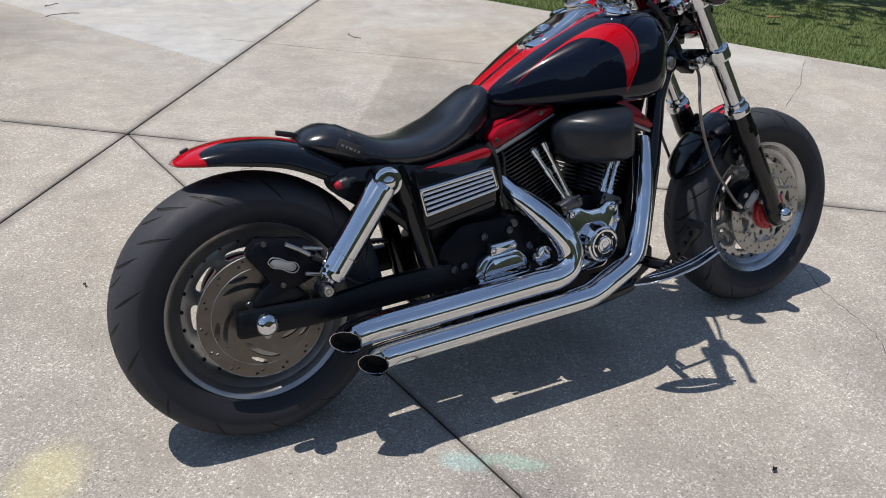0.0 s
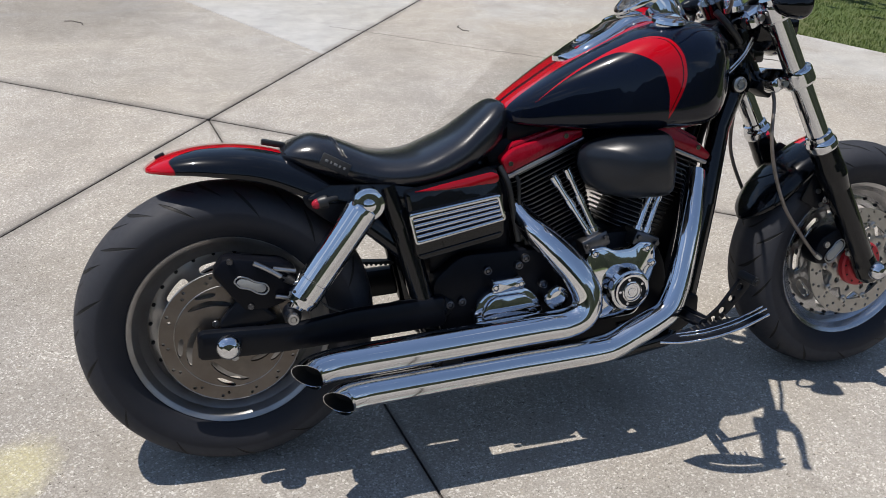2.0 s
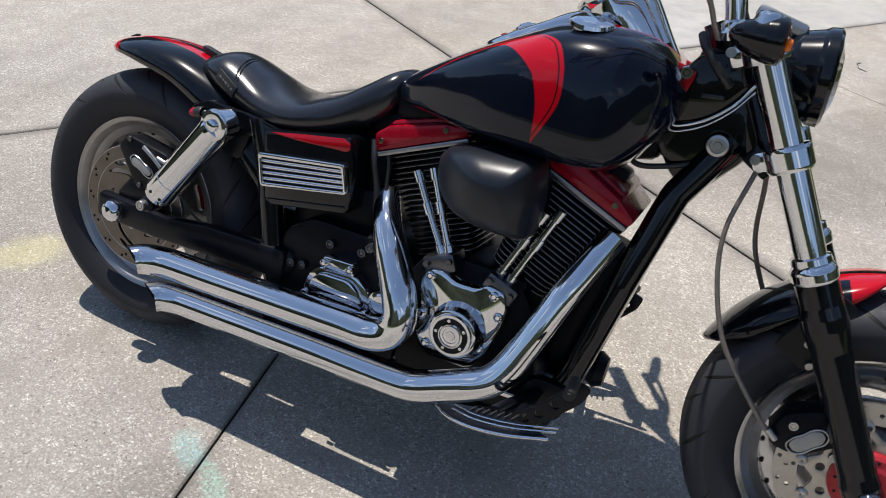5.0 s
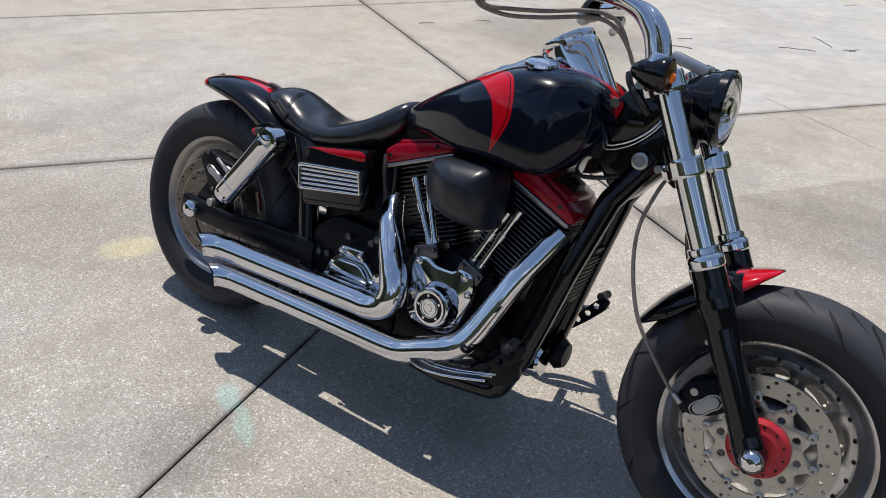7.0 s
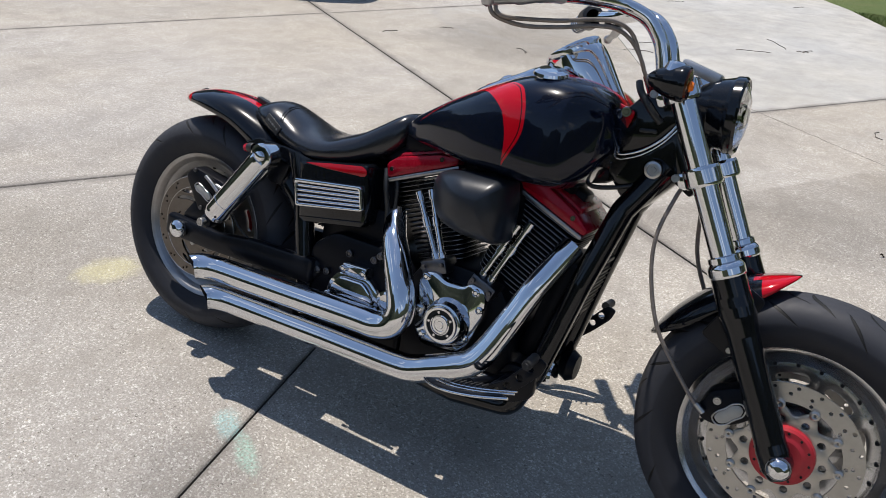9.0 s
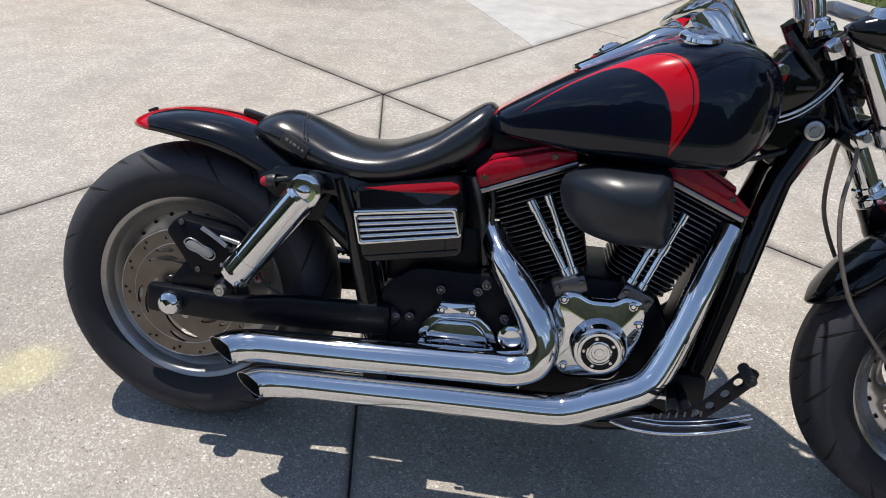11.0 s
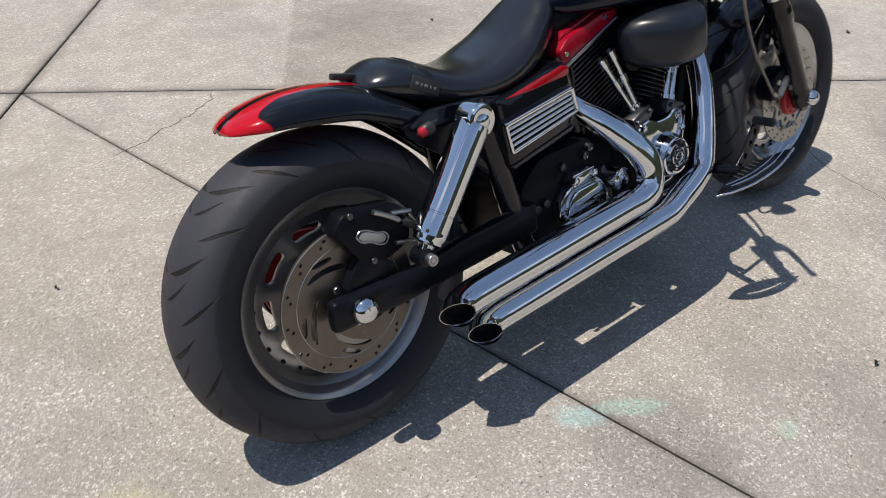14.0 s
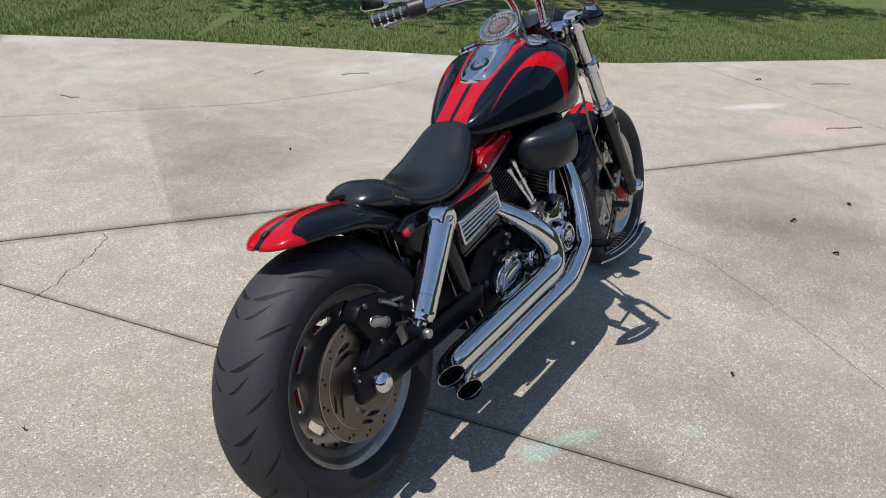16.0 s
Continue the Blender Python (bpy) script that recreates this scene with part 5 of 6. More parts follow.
# front caliper, hoses
fo = [(x - .018, z - .006) for x, z in ((1.455, .365), (1.470, .405), (1.520, .432), (1.560, .420), (1.566, .380), (1.535, .352), (1.50, .335), (1.465, .340))]
for s in (-1, 1):
    fcal = part("front_caliper", plate([rounded2(fo, .014)], s * .062, s * .116, .009), WRINKLE, bike, "black front brake caliper with grey badge")
    kid = [(1.494, .360), (1.500, .374), (1.512, .384), (1.520, .396), (1.534, .402), (1.544, .394), (1.542, .380), (1.530, .370), (1.520, .356), (1.506, .350)]
    kid = [(x - .021, z - .010) for x, z in kid]
    part("badge", plate([rounded2(kid, .007)], s * .115, s * .120, .001), PAD, fcal)
    rim_ = rounded2([(x + (x - 1.498) * .18, z + (z - .367) * .18) for x, z in kid], .008)
    part("badge_rim", tube([(x, s * .1185, z) for x, z in rim_ + rim_[:1]], .0016, 8, 0), STEEL, fcal)
    for q in ((1.471, .385), (1.548, .402), (1.544, .355)):
        part("caliper_bolt", bolt_mesh(.0085, .008, (q[0], s * .114, q[1]), (0, s, 0)), STEEL, fcal)
hose = part("front_brake_hose", tube([(1.450, -.122, .356), (1.426, -.125, .371), (1.372, -.130, .430), (1.320, -.131, .497), (1.283, -.126, .590), (1.270, -.119, .672), (1.282, -.100, .750), (1.290, -.07, .785)], .0042, 12, 8), HOSE, bike, "grey-brown braided brake hose")
part("fitting", tube([(1.452, -.122, .352), (1.434, -.1240, .366)], .0065, 12, 0), STEEL, hose)
hose2 = part("left_brake_hose", tube([(1.470, .120, .36), (1.40, .125, .47), (1.33, .11, .60), (1.31, .08, .72), (1.30, .03, .785)], .0048, 12, 8), HOSE, bike)
part("hose_junction", rbox((.05, .05, .022), .005, pose(1.285, -.035, .775, 0, 30, 0)), WRINKLE, bike)
part("clutch_cable", tube([(1.22, -.02, .745), (1.165, -.03, .66), (1.125, -.05, .56), (1.10, -.06, .45)], .0045, 10, 6), PLASTIC, bike)

# -- headlight, signals
hc = Vector((1.322, 0, .928))
hd = Vector((1, 0, .06)).normalized()
head = part("headlight", lathe([(0, -.085), (.028, -.080), (.052, -.060), (.067, -.032), (.074, .0), (.078, .006), (.079, .022), (.074, .027), (.070, .024)], 48, hc, hd), BLACK, bike, "gloss black round headlight")
part("reflector", lathe([(0.0, -.03), (.05, -.01), (.070, .018)], 40, hc, hd), CHROME, head)
part("lens", lathe([(.0, .040), (.04, .036), (.060, .029), (.071, .021)], 40, hc, hd), GLASS, head, "clear headlight lens").visible_shadow = False
part("bulb_shield", lathe([(.0, .022), (.018, .020), (.022, .0), (.02, -.02)], 24, hc, hd), CHROME, head)
part("headlight_bracket", rbox((.07, .03, .05), .008, pose(1.275, 0, .86)), BLACK, bike)
part("top_bracket", rbox((.085, .050, .022), .006, pose(1.250, 0, 1.000, 0, 14, 0)), ALU, bike)
for s in (-1, 1):
    c = Vector((1.248, s * .182, .970))
    sig = part("turn_signal", lathe([(.0, -.060), (.006, -.059), (.013, -.053), (.021, -.041), (.028, -.025), (.0325, -.008), (.034, .004), (.034, .012), (.032, .016)], 40, c, (1, 0, .02)), BLACK, bike, "black bullet turn signal with amber lens")
    part("lens", lathe([(.031, .014), (.027, .019), (.0, .024)], 28, c, (1, 0, .02)), AMBER_DARK, sig, "smoked amber lens")
    part("amber_insert", lathe([(.0, .0285), (.007, .0275), (.011, .021)], 18, c + Vector((.0, s * .004, -.002)), (1, 0, .02)), AMBER, sig)
    part("crown", lathe([(.024, -.012), (.018, .003), (.014, .007), (.0, .009)], 24, c + Vector((-.012, 0, .030)), (0, 0, 1)), CHROME, sig)
    part("stalk", tube([c + Vector((-.012, -s * .02, .012)), c + Vector((-.02, -s * .075, .010))], .0095, 14, 0), CHROME, sig)

# -- handlebar and controls, turned a little: the left side sits further back
for s in (-1, 1):
    bx, by = (0, 0) if s < 0 else (-.030, -.030)
    pts = [(1.188, s * .042, .960), (1.175, s * .044, 1.010), (1.158, s * .047, 1.048), (1.125, s * .056, 1.082), (1.078, s * .085, 1.097), (1.036, s * .145, 1.096), (1.000 + bx * .4, s * (.210 + by * .4), 1.090), (.958 + bx, s * (.262 + by * .8), 1.085), (.924 + bx, s * (.295 + by), 1.080), (.876 + bx, s * (.378 + by), 1.068)]
    part("handlebar_half", tube(pts, .0155, 20, 6), CHROME, bike, "thick chrome handlebar")
    grip_a, grip_b = Vector((.922 + bx, s * (.298 + by), 1.080)), Vector((.862 + bx, s * (.402 + by), 1.065))
    gd = grip_b - grip_a
    grip = part("grip", lathe([(.0165, 0), (.019, .004), (.019, gd.length), (.017, gd.length + .006), (0, gd.length + .008)], 24, grip_a, gd), RUBBER, bike, "black rubber grip with chrome rings")
    for k in range(6):
        c = grip_a + gd * (.02 + .19 * k)
        part("grip_ring", lathe([(.0185, -.0035), (.0208, -.003), (.0208, .003), (.0185, .0035)], 24, c, gd), CHROME, grip)
    clampc = Vector((.934 + bx, s * (.279 + by), 1.0825))
    sw = part("switch_housing", lathe([(.017, -.030), (.026, -.028), (.028, -.02), (.028, .022), (.024, .028), (.017, .03)], 24, clampc, gd), PLASTIC, bike, "black switch housing")
    part("switch_button", rbox((.012, .010, .010), .003, pose(.930 + bx, s * (.285 + by), 1.107)), PLASTIC, sw)
    part("lever_bracket", rbox((.080, .040, .030), .009, pose(.990 + bx, s * (.272 + by), 1.083, 0, 0, -s * 62)), ALU if s < 0 else PLASTIC, bike)
    lever = tube([(1.004 + bx, s * (.283 + by), 1.076), (.998 + bx, s * (.322 + by), 1.070), (.977 + bx, s * (.364 + by), 1.057), (.950 + bx, s * (.412 + by), 1.045)], [.012] * 7 + [.0105] * 6 + [.008] * 6, 12, 6)
    lv_ = part("lever", lever, ALU, bike, "polished hand lever")
    part("lever_ball", lathe([(0, .012), (.008, .009), (.012, 0), (.008, -.009), (0, -.012)], 16, (.946 + bx, s * (.420 + by), 1.044), "z"), ALU, lv_)
    part("riser", lathe([(.0165, .0), (.024, .002), (.025, .014), (.022, .018), (.022, .030), (.0165, .034)], 24, (1.190, s * .042, .955), (-.25, 0, 1)), CHROME, bike)
    if s < 0:
        continue
    # mirror
    part("mirror_stem", tube([(.970, s * .222, 1.092), (.965, s * .30, 1.112), (.925, s * .385, 1.119)], .0055, 10, 6), CHROME, bike)
    out = [(s * .420 + .055 * math.cos(TAU * k / 40), 1.116 + .024 * math.sin(TAU * k / 40) - .006 * math.cos(2 * TAU * k / 40)) for k in range(40)]
    turn = Matrix.Translation((.915, 0, 0)) @ pose(0, 0, 0, 0, 0, 90)
    mir = part("mirror", plate([out], -.006, .010, .004, m=turn), CHROME, bike, "slim chrome blade mirror")
    part("mirror_glass", plate([[(s * .420 + (x - s * .420) * .86, 1.116 + (z - 1.116) * .82) for x, z in out]], .0105, .0115, m=turn), CHROME, mir)
for k, dz in enumerate((0, .012)):
    part("hand_line", tube([(.908 + dz, -.335, 1.052), (.914 + dz, -.335, 1.033), (.929 + dz, -.328, 1.022 + dz * .3), (.966, -.294, 1.017 + dz), (1.018, -.248, 1.027 + dz), (1.062, -.195, 1.042 + dz), (1.094, -.148, 1.047 + dz), (1.120, -.115, 1.033 + dz), (1.144, -.095, 1.002), (1.156, -.080, .975), (1.165, -.055, .955)], .0042, 10, 6), HOSE, bike, "silver braided control line")

# -- foot controls, right and left
for s in (-1, 1):
    part("control_plate", plate([rounded2([(.985, .230), (1.03, .300), (1.10, .300), (1.10, .235), (1.05, .205)], .015)], s * .105, s * .130, .004), SATIN, bike)
    # winged foot peg
    po = [(.905, .283), (.935, .315), (.985, .343), (1.05, .357), (1.122, .352), (1.085, .324), (1.04, .300), (.99, .283), (.945, .276)]
    slot = [(.952, .309), (.987, .328), (1.035, .341), (1.072, .345), (1.069, .337), (1.036, .332), (.991, .3185), (.956, .3015)]
    flat = Matrix(((1, 0, 0, 0), (0, 0, s, 0), (.30, 1, 0, -.010), (0, 0, 0, 1)))
    peg = part("foot_peg", plate([rounded2(po, .008), rounded2(slot, .004)], -.004, .004, .0015, m=flat), SATIN, bike, "winged slotted black foot peg with chrome edges", 30)
    for w0, r in ((.016, .0022), (.030, .0019)):
        part("peg_trim", tube([(x + .006, s * (w - w0), .30 * x - .003) for x, w in po[1:5]], r, 10, 5), CHROME, peg)
    for i in range(7):
        x = .975 + .013 * i
        part("peg_rib", rbox((.004, .022, .005), .0015, pose(x, s * (.293 + .012 * i / 7), -.010 + .30 * x + .005, 0, -17, s * 15)), RUBBER, peg)
    part("peg_edge", tube([(x, s * w, .30 * x - .010) for x, w in po[:5]], .0029, 12, 5), CHROME, peg)
    part("peg_stem", tube([(1.04, s * .13, .265), (1.02, s * .22, .280), (1.01, s * .285, .292)], .012, 14, 4), SATIN, peg)
    dz = -.012
    hb = [(1.035, .262), (1.030, .290), (1.075, .325), (1.118, .380), (1.136, .400), (1.158, .392), (1.150, .365), (1.110, .318), (1.072, .280)]
    loops = [rounded2([(x - .004, z + dz) for x, z in hb], .008)] + [circle2(x - .004, z + dz, .0085, 12) for x, z in ((1.062, .296), (1.084, .315), (1.106, .342), (1.124, .368))]
    pedal = part("brake_pedal" if s < 0 else "gear_lever", plate(loops, s * .243, s * .251, .001), SATIN, bike, "drilled black pedal arm")
    part("pedal_pad", tube([(1.124, s * .246, .384), (1.126, s * .297, .382)], .0105, 18, 0), RUBBER, pedal)
    part("pad_cap", lathe([(0, .004), (.005, .004), (.006, .001), (.009, .001), (.011, -.004)], 18, (1.126, s * .297, .382), (.03, s, -.03)), RUBBER, pedal)
    part("pedal_pivot", tube([(1.045, s * .11, .272), (1.045, s * .250, .280)], .011, 14, 0), SATIN, pedal)
part("front_cover", rbox((.05, .15, .26), .012, pose(1.072, 0, .43, 0, 12.5, 0)), WRINKLE, bike)
part("regulator", rbox((.030, .10, .12), .008, pose(1.128, .01, .49, 0, 13, 0)), WRINKLE, bike)
for k in range(9):
    part("regulator_rib", rbox((.016, .098, .004), .001, pose(1.137 + .003 * (k - 4), .01, .487 + .0125 * (k - 4), 0, 13, 0)), WRINKLE, bike)
for dy in (.012, .042, .070):
    part("oil_line", tube(bent([(1.188, dy * .6, .745), (1.166, dy, .66), (1.138, dy, .52), (1.108, dy, .40), (1.080, dy, .31)], .05), .0085, 12, 0), SATIN, bike)
for z in (.565, .43):
    part("line_clamp", rbox((.036, .090, .014), .005, pose(1.140 + (z - .55) * .24, .041, z, 0, 14, 0)), SATIN, bike)
    part("clamp_screw", bolt_mesh(.005, .005, (1.140 + (z - .55) * .24, -.005, z), (0, -1, 0)), STEEL, bike)
part("horn", lathe([(0, .02), (.03, .018), (.04, 0), (.03, -.02)], 28, (1.12, .06, .27), (1, 0, 0)), WRINKLE, bike)
part("oil_filter", lathe([(.0, .085), (.03, .085), (.036, .078), (.036, 0)], 32, (1.02, 0, .24), (1, 0, .15)), CHROME, bike)
part("side_stand", tube([(.80, .13, .18), (.84, .24, .115), (.86, .345, .092)], .012, 14, 4), SATIN, bike)
part("stand_foot", rbox((.06, .035, .008), .003, pose(.862, .350, .086, -14, 0, 0)), SATIN, bike)

# ---- cracks and litter on the driveway ----
def strip(pts, w, rng, z=0.0012):
    """A thin wandering crack, laid as a dark strip on the slab."""
    fine = []
    for a, b in zip(pts, pts[1:]):
        n = max(3, int((Vector(b) - Vector(a)).length / 0.025))
        for k in range(n):
            f = k / n
            fine.append(Vector((a[0] + (b[0] - a[0]) * f + rng.uniform(-1, 1) * w * 1.6, a[1] + (b[1] - a[1]) * f + rng.uniform(-1, 1) * w * 1.6, 0)))
    fine.append(Vector((*pts[-1], 0)))
    bm = bmesh.new()
    prev = None
    for i, p in enumerate(fine):
        d = (fine[min(len(fine) - 1, i + 1)] - fine[max(0, i - 1)]).normalized()
        s = Vector((-d.y, d.x, 0)) * w * rng.uniform(0.35, 0.75)
        row = [bm.verts.new((p.x - s.x, p.y - s.y, z - .0016)), bm.verts.new((p.x, p.y, z)), bm.verts.new((p.x + s.x, p.y + s.y, z - .0016))]
        if prev:
            for k in range(2):
                bm.faces.new((prev[k], prev[k + 1], row[k + 1], row[k]))
        prev = row
    return bm


rng = random.Random(5)
for pts, w in (([(-.02, 1.38), (.10, 1.43), (.21, 1.50), (.31, 1.54), (.43, 1.62), (.46, 1.69)], .006),
               ([(.62, 3.85), (.86, 3.69), (1.37, 3.33), (2.28, 2.75), (3.03, 2.52), (3.58, 2.42)], .0045),
               ([(2.02, .10), (1.92, -.12), (1.87, -.36), (1.60, -.75), (1.32, -1.09)], .0030),
               ([(4.62, 2.40), (4.25, 2.10), (4.00, 1.88), (3.49, 1.53)], .0040)):
    part("crack", strip(pts, w, rng), JOINT, driveway, sharp=0)


def dry_leaf(name, at, size, turn, mat, label):
    bm = bmesh.new()
    rows = []
    for i in range(9):
        f = i / 8
        w = size * .24 * math.sin(math.pi * min(.98, f * .96 + .02)) ** .8
        x = size * (f - .5)
        lift = .006 * math.sin(f * 5) + .004
        rows.append([(x, -w, lift + .006), (x, -w * .5, lift), (x, 0, lift - .002), (x, w * .5, lift), (x, w, lift + .005)])
    skin(bm, rows, closed=False, cap=False)
    ob = part(name, bm, mat, None, sharp=60)
    so = ob.modifiers.new("thickness", "SOLIDIFY")
    so.thickness = .0008
    ob.matrix_world = pose(at[0], at[1], .001, 0, 0, turn)
    return tagged(ob, label, "leaf", "fallen leaves")


for at, size, turn in (((1.09, -.69), .023, 20), ((-.38, .74), .015, 70)):
    dry_leaf("leaf", at, size, turn, LEAF_DARK, "small dark dead leaf lying on the concrete")
for at, size, turn in (((2.98, -.72), .045, 10), ((2.29, -.78), .03, 60), ((2.55, -.55), .03, 130), ((3.35, .6), .04, 30), ((5.6, .4), .05, 75), ((1.72, 1.9), .02, 20), ((2.7, 1.2), .025, 140)):
    dry_leaf("leaf", at, size, turn, LEAF_DARK, "small dark dead leaf lying on the concrete")
for at, turn in (((4.41, 4.44), 35), ((5.53, 3.60), 10)):
    ob = dry_leaf("brown_leaf", at, .20, turn, LEAF, "large curled brown leaf lying on the grass")
    ob.location.z = .02


def twig(at, length, turn, bend, label="thin grey twig lying on the concrete"):
    pts = [(length * (f - .5), bend * math.sin(f * 3.1) + .01 * math.sin(f * 9), .004) for f in (0, .2, .4, .6, .8, 1)]
    ob = part("twig", tube(pts, .0024, 7, 4), TWIG)
    ob.matrix_world = pose(at[0], at[1], 0, 0, 0, turn)
    return tagged(ob, label, "twig", "fallen twigs")


for at, ln, tn, bd in (((1.55, 3.75), .16, 100, .04), ((2.86, 3.39), .15, 20, .02), ((3.35, 2.85), .22, -30, .03), ((5.88, -.11), .35, -45, .03), ((-.36, 4.78), .24, 20, .05),
                       ((-1.05, 4.0), .16, -40, .04), ((-2.13, 3.75), .14, 60, .03), ((.38, 5.62), .30, 25, .03), ((.46, 6.13), .42, -56, .03), ((.76, 6.03), .16, 71, .03), ((.72, 5.98), .10, 20, .01), ((-.77, 8.47), .40, 63, .05), ((-.70, 8.60), .25, 20, .04), ((-.56, 9.12), .39, -45, .05), ((-.38, 9.35), .30, 10, .06), ((-.45, 9.20), .22, 80, .03), ((-.96, 7.71), .22, 49, .02), ((-.07, 9.88), .48, 73, .05), ((-.43, 5.16), .13, 44, .01), ((.21, 8.71), .21, 65, .02), ((-1.9, 4.25), .12, 30, .02), ((4.5, -.45), .3, -40, .01)):
    twig(at, ln, tn, bd)


# ---- grass blades near the driveway edge ----
def grass():
    rng = np.random.default_rng(3)
    pts = np.array(EDGE[3:11], float)
    seg = pts[1:] - pts[:-1]
    ln = np.hypot(seg[:, 0], seg[:, 1])
    n = 90000
    pick = rng.choice(len(seg), n, p=ln / ln.sum())
    f = rng.random(n)
    nrm = np.stack([-seg[:, 1], seg[:, 0]], 1) / ln[:, None]
    nrm *= np.sign(nrm[:, :1])
    deep = rng.random(n) ** 1.5 * 3.0 - 0.03
    base = pts[pick] + seg[pick] * f[:, None] + nrm[pick] * deep[:, None]
    h = rng.uniform(.002, .010, n)
    a = rng.random(n) * 2 * np.pi
    w = rng.uniform(.002, .004, n)
    lean = rng.uniform(-.6, .6, (n, 2)) * h[:, None]
    z0 = -.035
    v = np.zeros((n, 3, 3))
    side = np.stack([np.cos(a), np.sin(a)], 1) * w[:, None]
    v[:, 0, :2], v[:, 1, :2], v[:, 2, :2] = base - side, base + side, base + lean
    v[:, 0, 2], v[:, 1, 2], v[:, 2, 2] = z0, z0, z0 + h + .022
    me = bpy.data.meshes.new("grass")
    me.from_pydata(v.reshape(-1, 3).tolist(), [], np.arange(n * 3).reshape(-1, 3).tolist())
    me.materials.append(BLADE)
    return new("grass", me)


tagged(grass(), "short mown green grass blades along the concrete edge", "grass", kind="stuff")

# ---- trees whose shade falls on the lawn ----
BARK = plain("grey_bark", (0.13, 0.11, 0.09), 0.9, 0, 0.4, 18, 0.6)
lf = Mat("tree_leaf")
lf.set(Base_Color=lf.ramp(lf.noise(1.5, 4), (0.3, (0.025, 0.05, 0.012)), (0.7, (0.06, 0.10, 0.025))), Roughness=0.5)
FOLIAGE = lf.m


def tree(at, height, spread, seed):
    rng = random.Random(seed)
    t_ = thing("tree", "broad green shade tree standing on the lawn", "tree", pose(at[0], at[1], -.04), "shade trees")
    top = height * .45
    trunk = tube([(0, 0, 0), (.05, .03, top * .4), (.0, .08, top * .8), (.05, .05, top * 1.3)], [.17, .165, .16, .15, .145, .14, .135, .13, .125, .12, .11, .10, .095, .09, .085, .08, .075, .07, .06], 14, 6)
    tips = []
    for k in range(9):
        a = TAU * k / 9 + rng.uniform(-.2, .2)
        r = spread * rng.uniform(.55, .9)
        e = Vector((r * math.cos(a), r * math.sin(a), top + (height - top) * rng.uniform(.25, .8)))
        tube([(0, 0, top * rng.uniform(.7, 1.1)), e * .45 + Vector((0, 0, top * .35)), e], [.06, .055, .05, .047, .044, .04, .036, .033, .03, .027, .024, .02, .016], 8, 6, bm=trunk)
        tips += [e, e * .7 + Vector((0, 0, top * .25)), Vector((e.x * .4, e.y * .4, height * rng.uniform(.7, .95)))]
    part("trunk", trunk, BARK, t_)
    vs, fs = [], []
    for c in tips:
        for _ in range(190):
            p = c + Vector((rng.gauss(0, .42), rng.gauss(0, .42), rng.gauss(0, .28))) * (spread / 2.4)
            u = Vector((rng.gauss(0, 1), rng.gauss(0, 1), rng.gauss(0, .6))).normalized()
            w = u.orthogonal().normalized()
            s = rng.uniform(.09, .17)
            i = len(vs)
            vs += [p - u * s, p + w * s * .4, p + u * s, p - w * s * .4]
            fs.append((i, i + 1, i + 2, i + 3))
    me = bpy.data.meshes.new("crown")
    me.from_pydata([tuple(v) for v in vs], [], fs)
    me.materials.append(FOLIAGE)
    new("crown", me).parent = t_
    return t_


tree((6.6, 6.9), 6.4, 3.5, 1)
tree((9.9, 3.5), 6.0, 2.2, 2)
tree((15, 5), 8.0, 3.0, 4)
tree((3, 17), 8.0, 3.0, 5)

# ---- distance: an unseen belt of trees all round, raised to darken low reflections ----
hz = Mat("far_trees")
hz.set(Base_Color=hz.ramp(hz.noise(.35, 6, .7), (0.3, (0.008, 0.013, 0.006)), (0.7, (0.032, 0.042, 0.020))), Roughness=0.9)
hz.bump(hz.noise(.8, 6), 1.0, .6)
bm = bmesh.new()
rows = [[], [], []]
rr = random.Random(9)
hs = [12 + 3.5 * (.5 * math.sin(k * .37) + .5 * math.sin(k * .11 + 1)) + rr.uniform(-1, 1) for k in range(180)]
for k in range(180):
    a = TAU * k / 180
    r = 38 + 4 * math.sin(k * .21)
    for j, (h, dr) in enumerate(((-.05, 0), (hs[k] * .6, 1.5), (hs[k], 4))):
        rows[j].append((math.cos(a) * (r + dr), math.sin(a) * (r + dr), h))
skin(bm, rows, closed=True, cap=False)
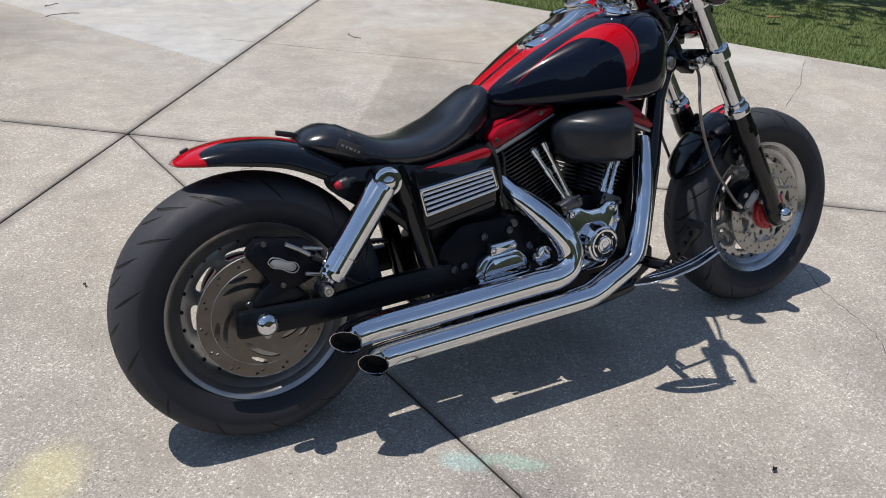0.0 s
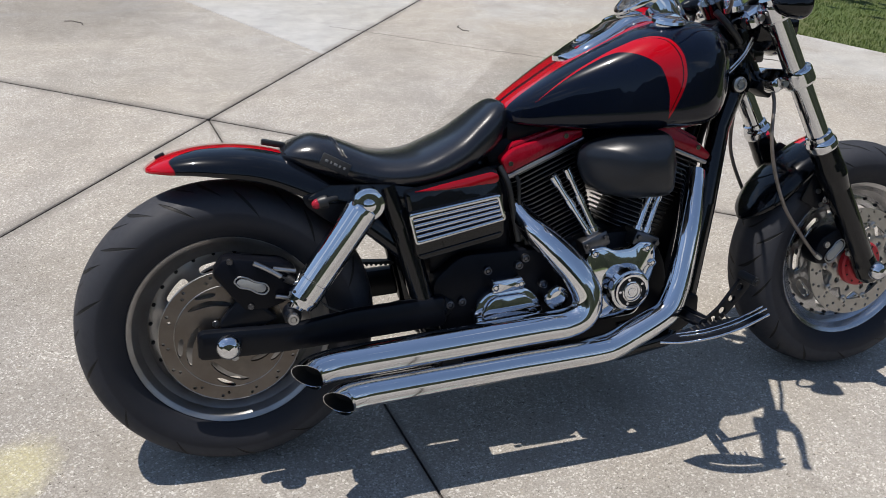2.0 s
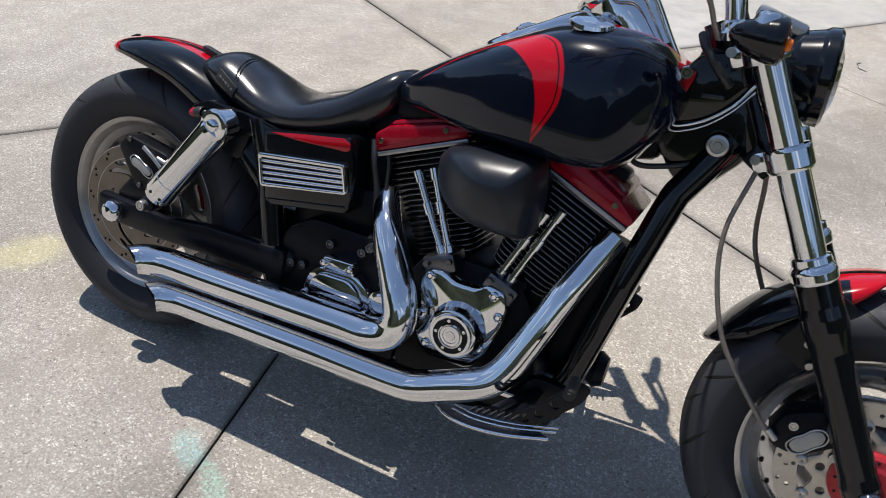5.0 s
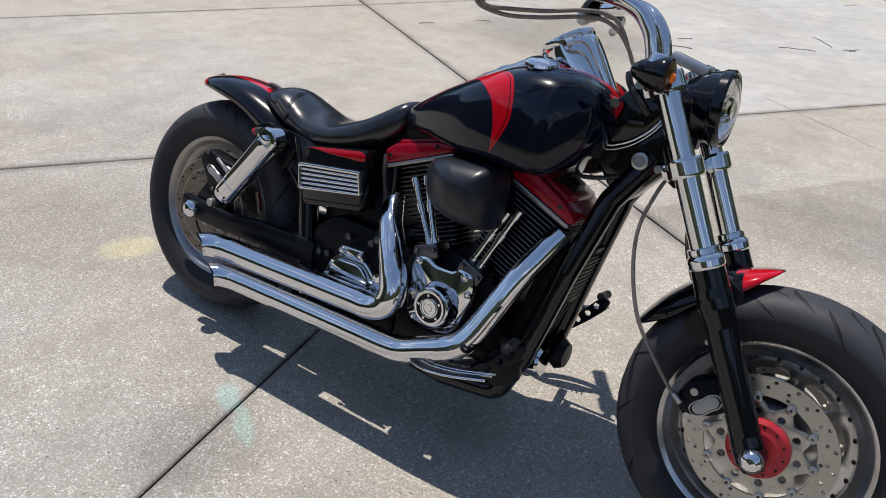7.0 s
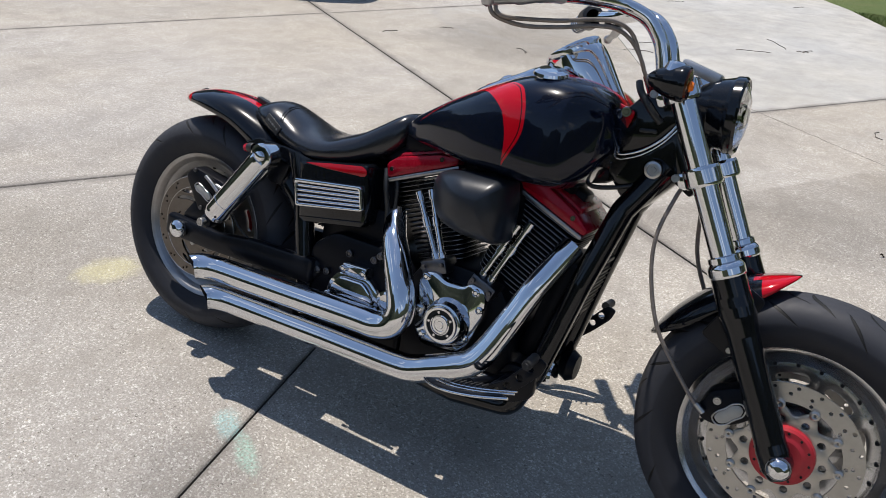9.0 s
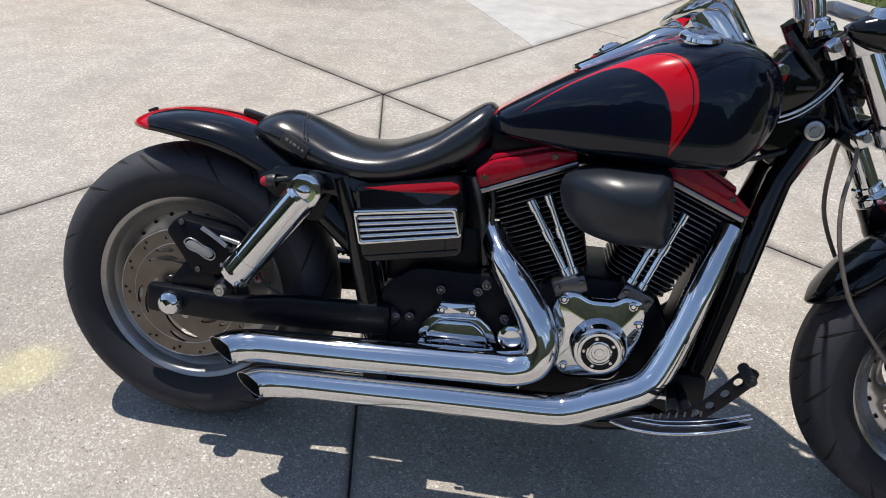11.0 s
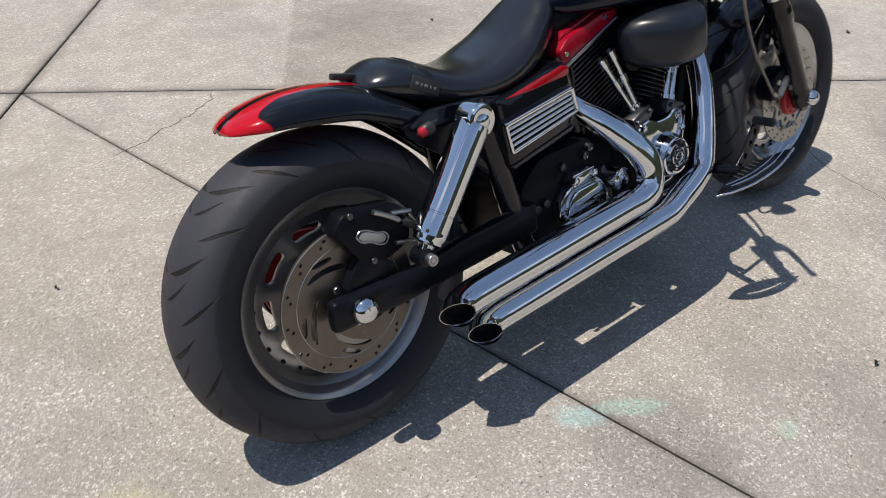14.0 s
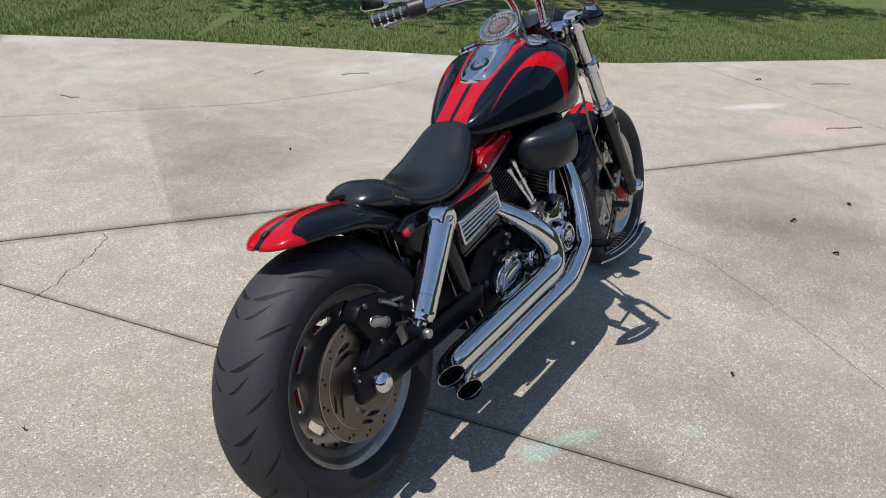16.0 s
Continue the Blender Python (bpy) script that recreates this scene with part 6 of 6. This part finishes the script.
tagged(part("backdrop", bm, hz.m, sharp=60), "far belt of dark green trees, added unseen to block low sky", "trees", kind="structure")

# ---- parked car whose shade reaches the driveway ----
def parked_car():
    car = thing("parked_car", "dark blue parked sedan on the driveway", "car", Matrix.Translation((-5.05, 6.10, 0)) @ pose(0, 0, 0, 0, 0, 122))
    paint = plain("dark_blue_car_paint", (0.02, 0.03, 0.06), 0.2, 0.3, 0.1, 8, coat=1.0)
    xs = [-2.25 + 4.5 * i / 48 for i in range(49)]
    rings, _ = hull(xs, curve1([(-2.25, .55), (-2.15, .78), (-1.8, .88), (0, .90), (1.8, .88), (2.15, .76), (2.25, .55)]),
                    curve1([(-2.25, .70), (-2.1, .88), (-1.4, .98), (-.6, .96), (.8, .95), (1.6, .88), (2.1, .74), (2.25, .58)]),
                    curve1([(-2.25, .40), (-2.1, .26), (-1.6, .22), (1.6, .22), (2.1, .24), (2.25, .36)]), .5, .45, .5, .5, 36)
    bm = bmesh.new()
    skin(bm, rings)
    part("body", bm, paint, car)
    xs = [-1.7 + 2.6 * i / 30 for i in range(31)]
    rings, _ = hull(xs, curve1([(-1.7, .55), (-1.2, .66), (0, .70), (.6, .66), (.9, .60)]), curve1([(-1.7, .94), (-1.2, 1.22), (-.7, 1.40), (-.1, 1.43), (.35, 1.30), (.9, .94)]), curve1([(-1.7, .90), (.9, .90)]), .3, .6, .5, .5, 32)
    bm = bmesh.new()
    skin(bm, rings)
    part("cabin", bm, plain("dark_car_glass", (0.01, 0.012, 0.014), .05, 0, .1, 5), car, "dark glazed cabin")
    for x in (-1.35, 1.38):
        for s in (-1, 1):
            w = part("wheel", lathe([(.0, .02), (.20, .03), (.21, -.02), (.22, .0), (.30, .01), (.325, -.03), (.33, -.10), (.32, -.19), (.22, -.20)], 40, (x, s * .90, .33), (0, s, 0)), RUBBER, car)
            part("rim", lathe([(0, .028), (.06, .034), (.19, .032), (.20, .02)], 32, (x, s * .90, .33), (0, s, 0)), ALU, w)
    return car


parked_car()
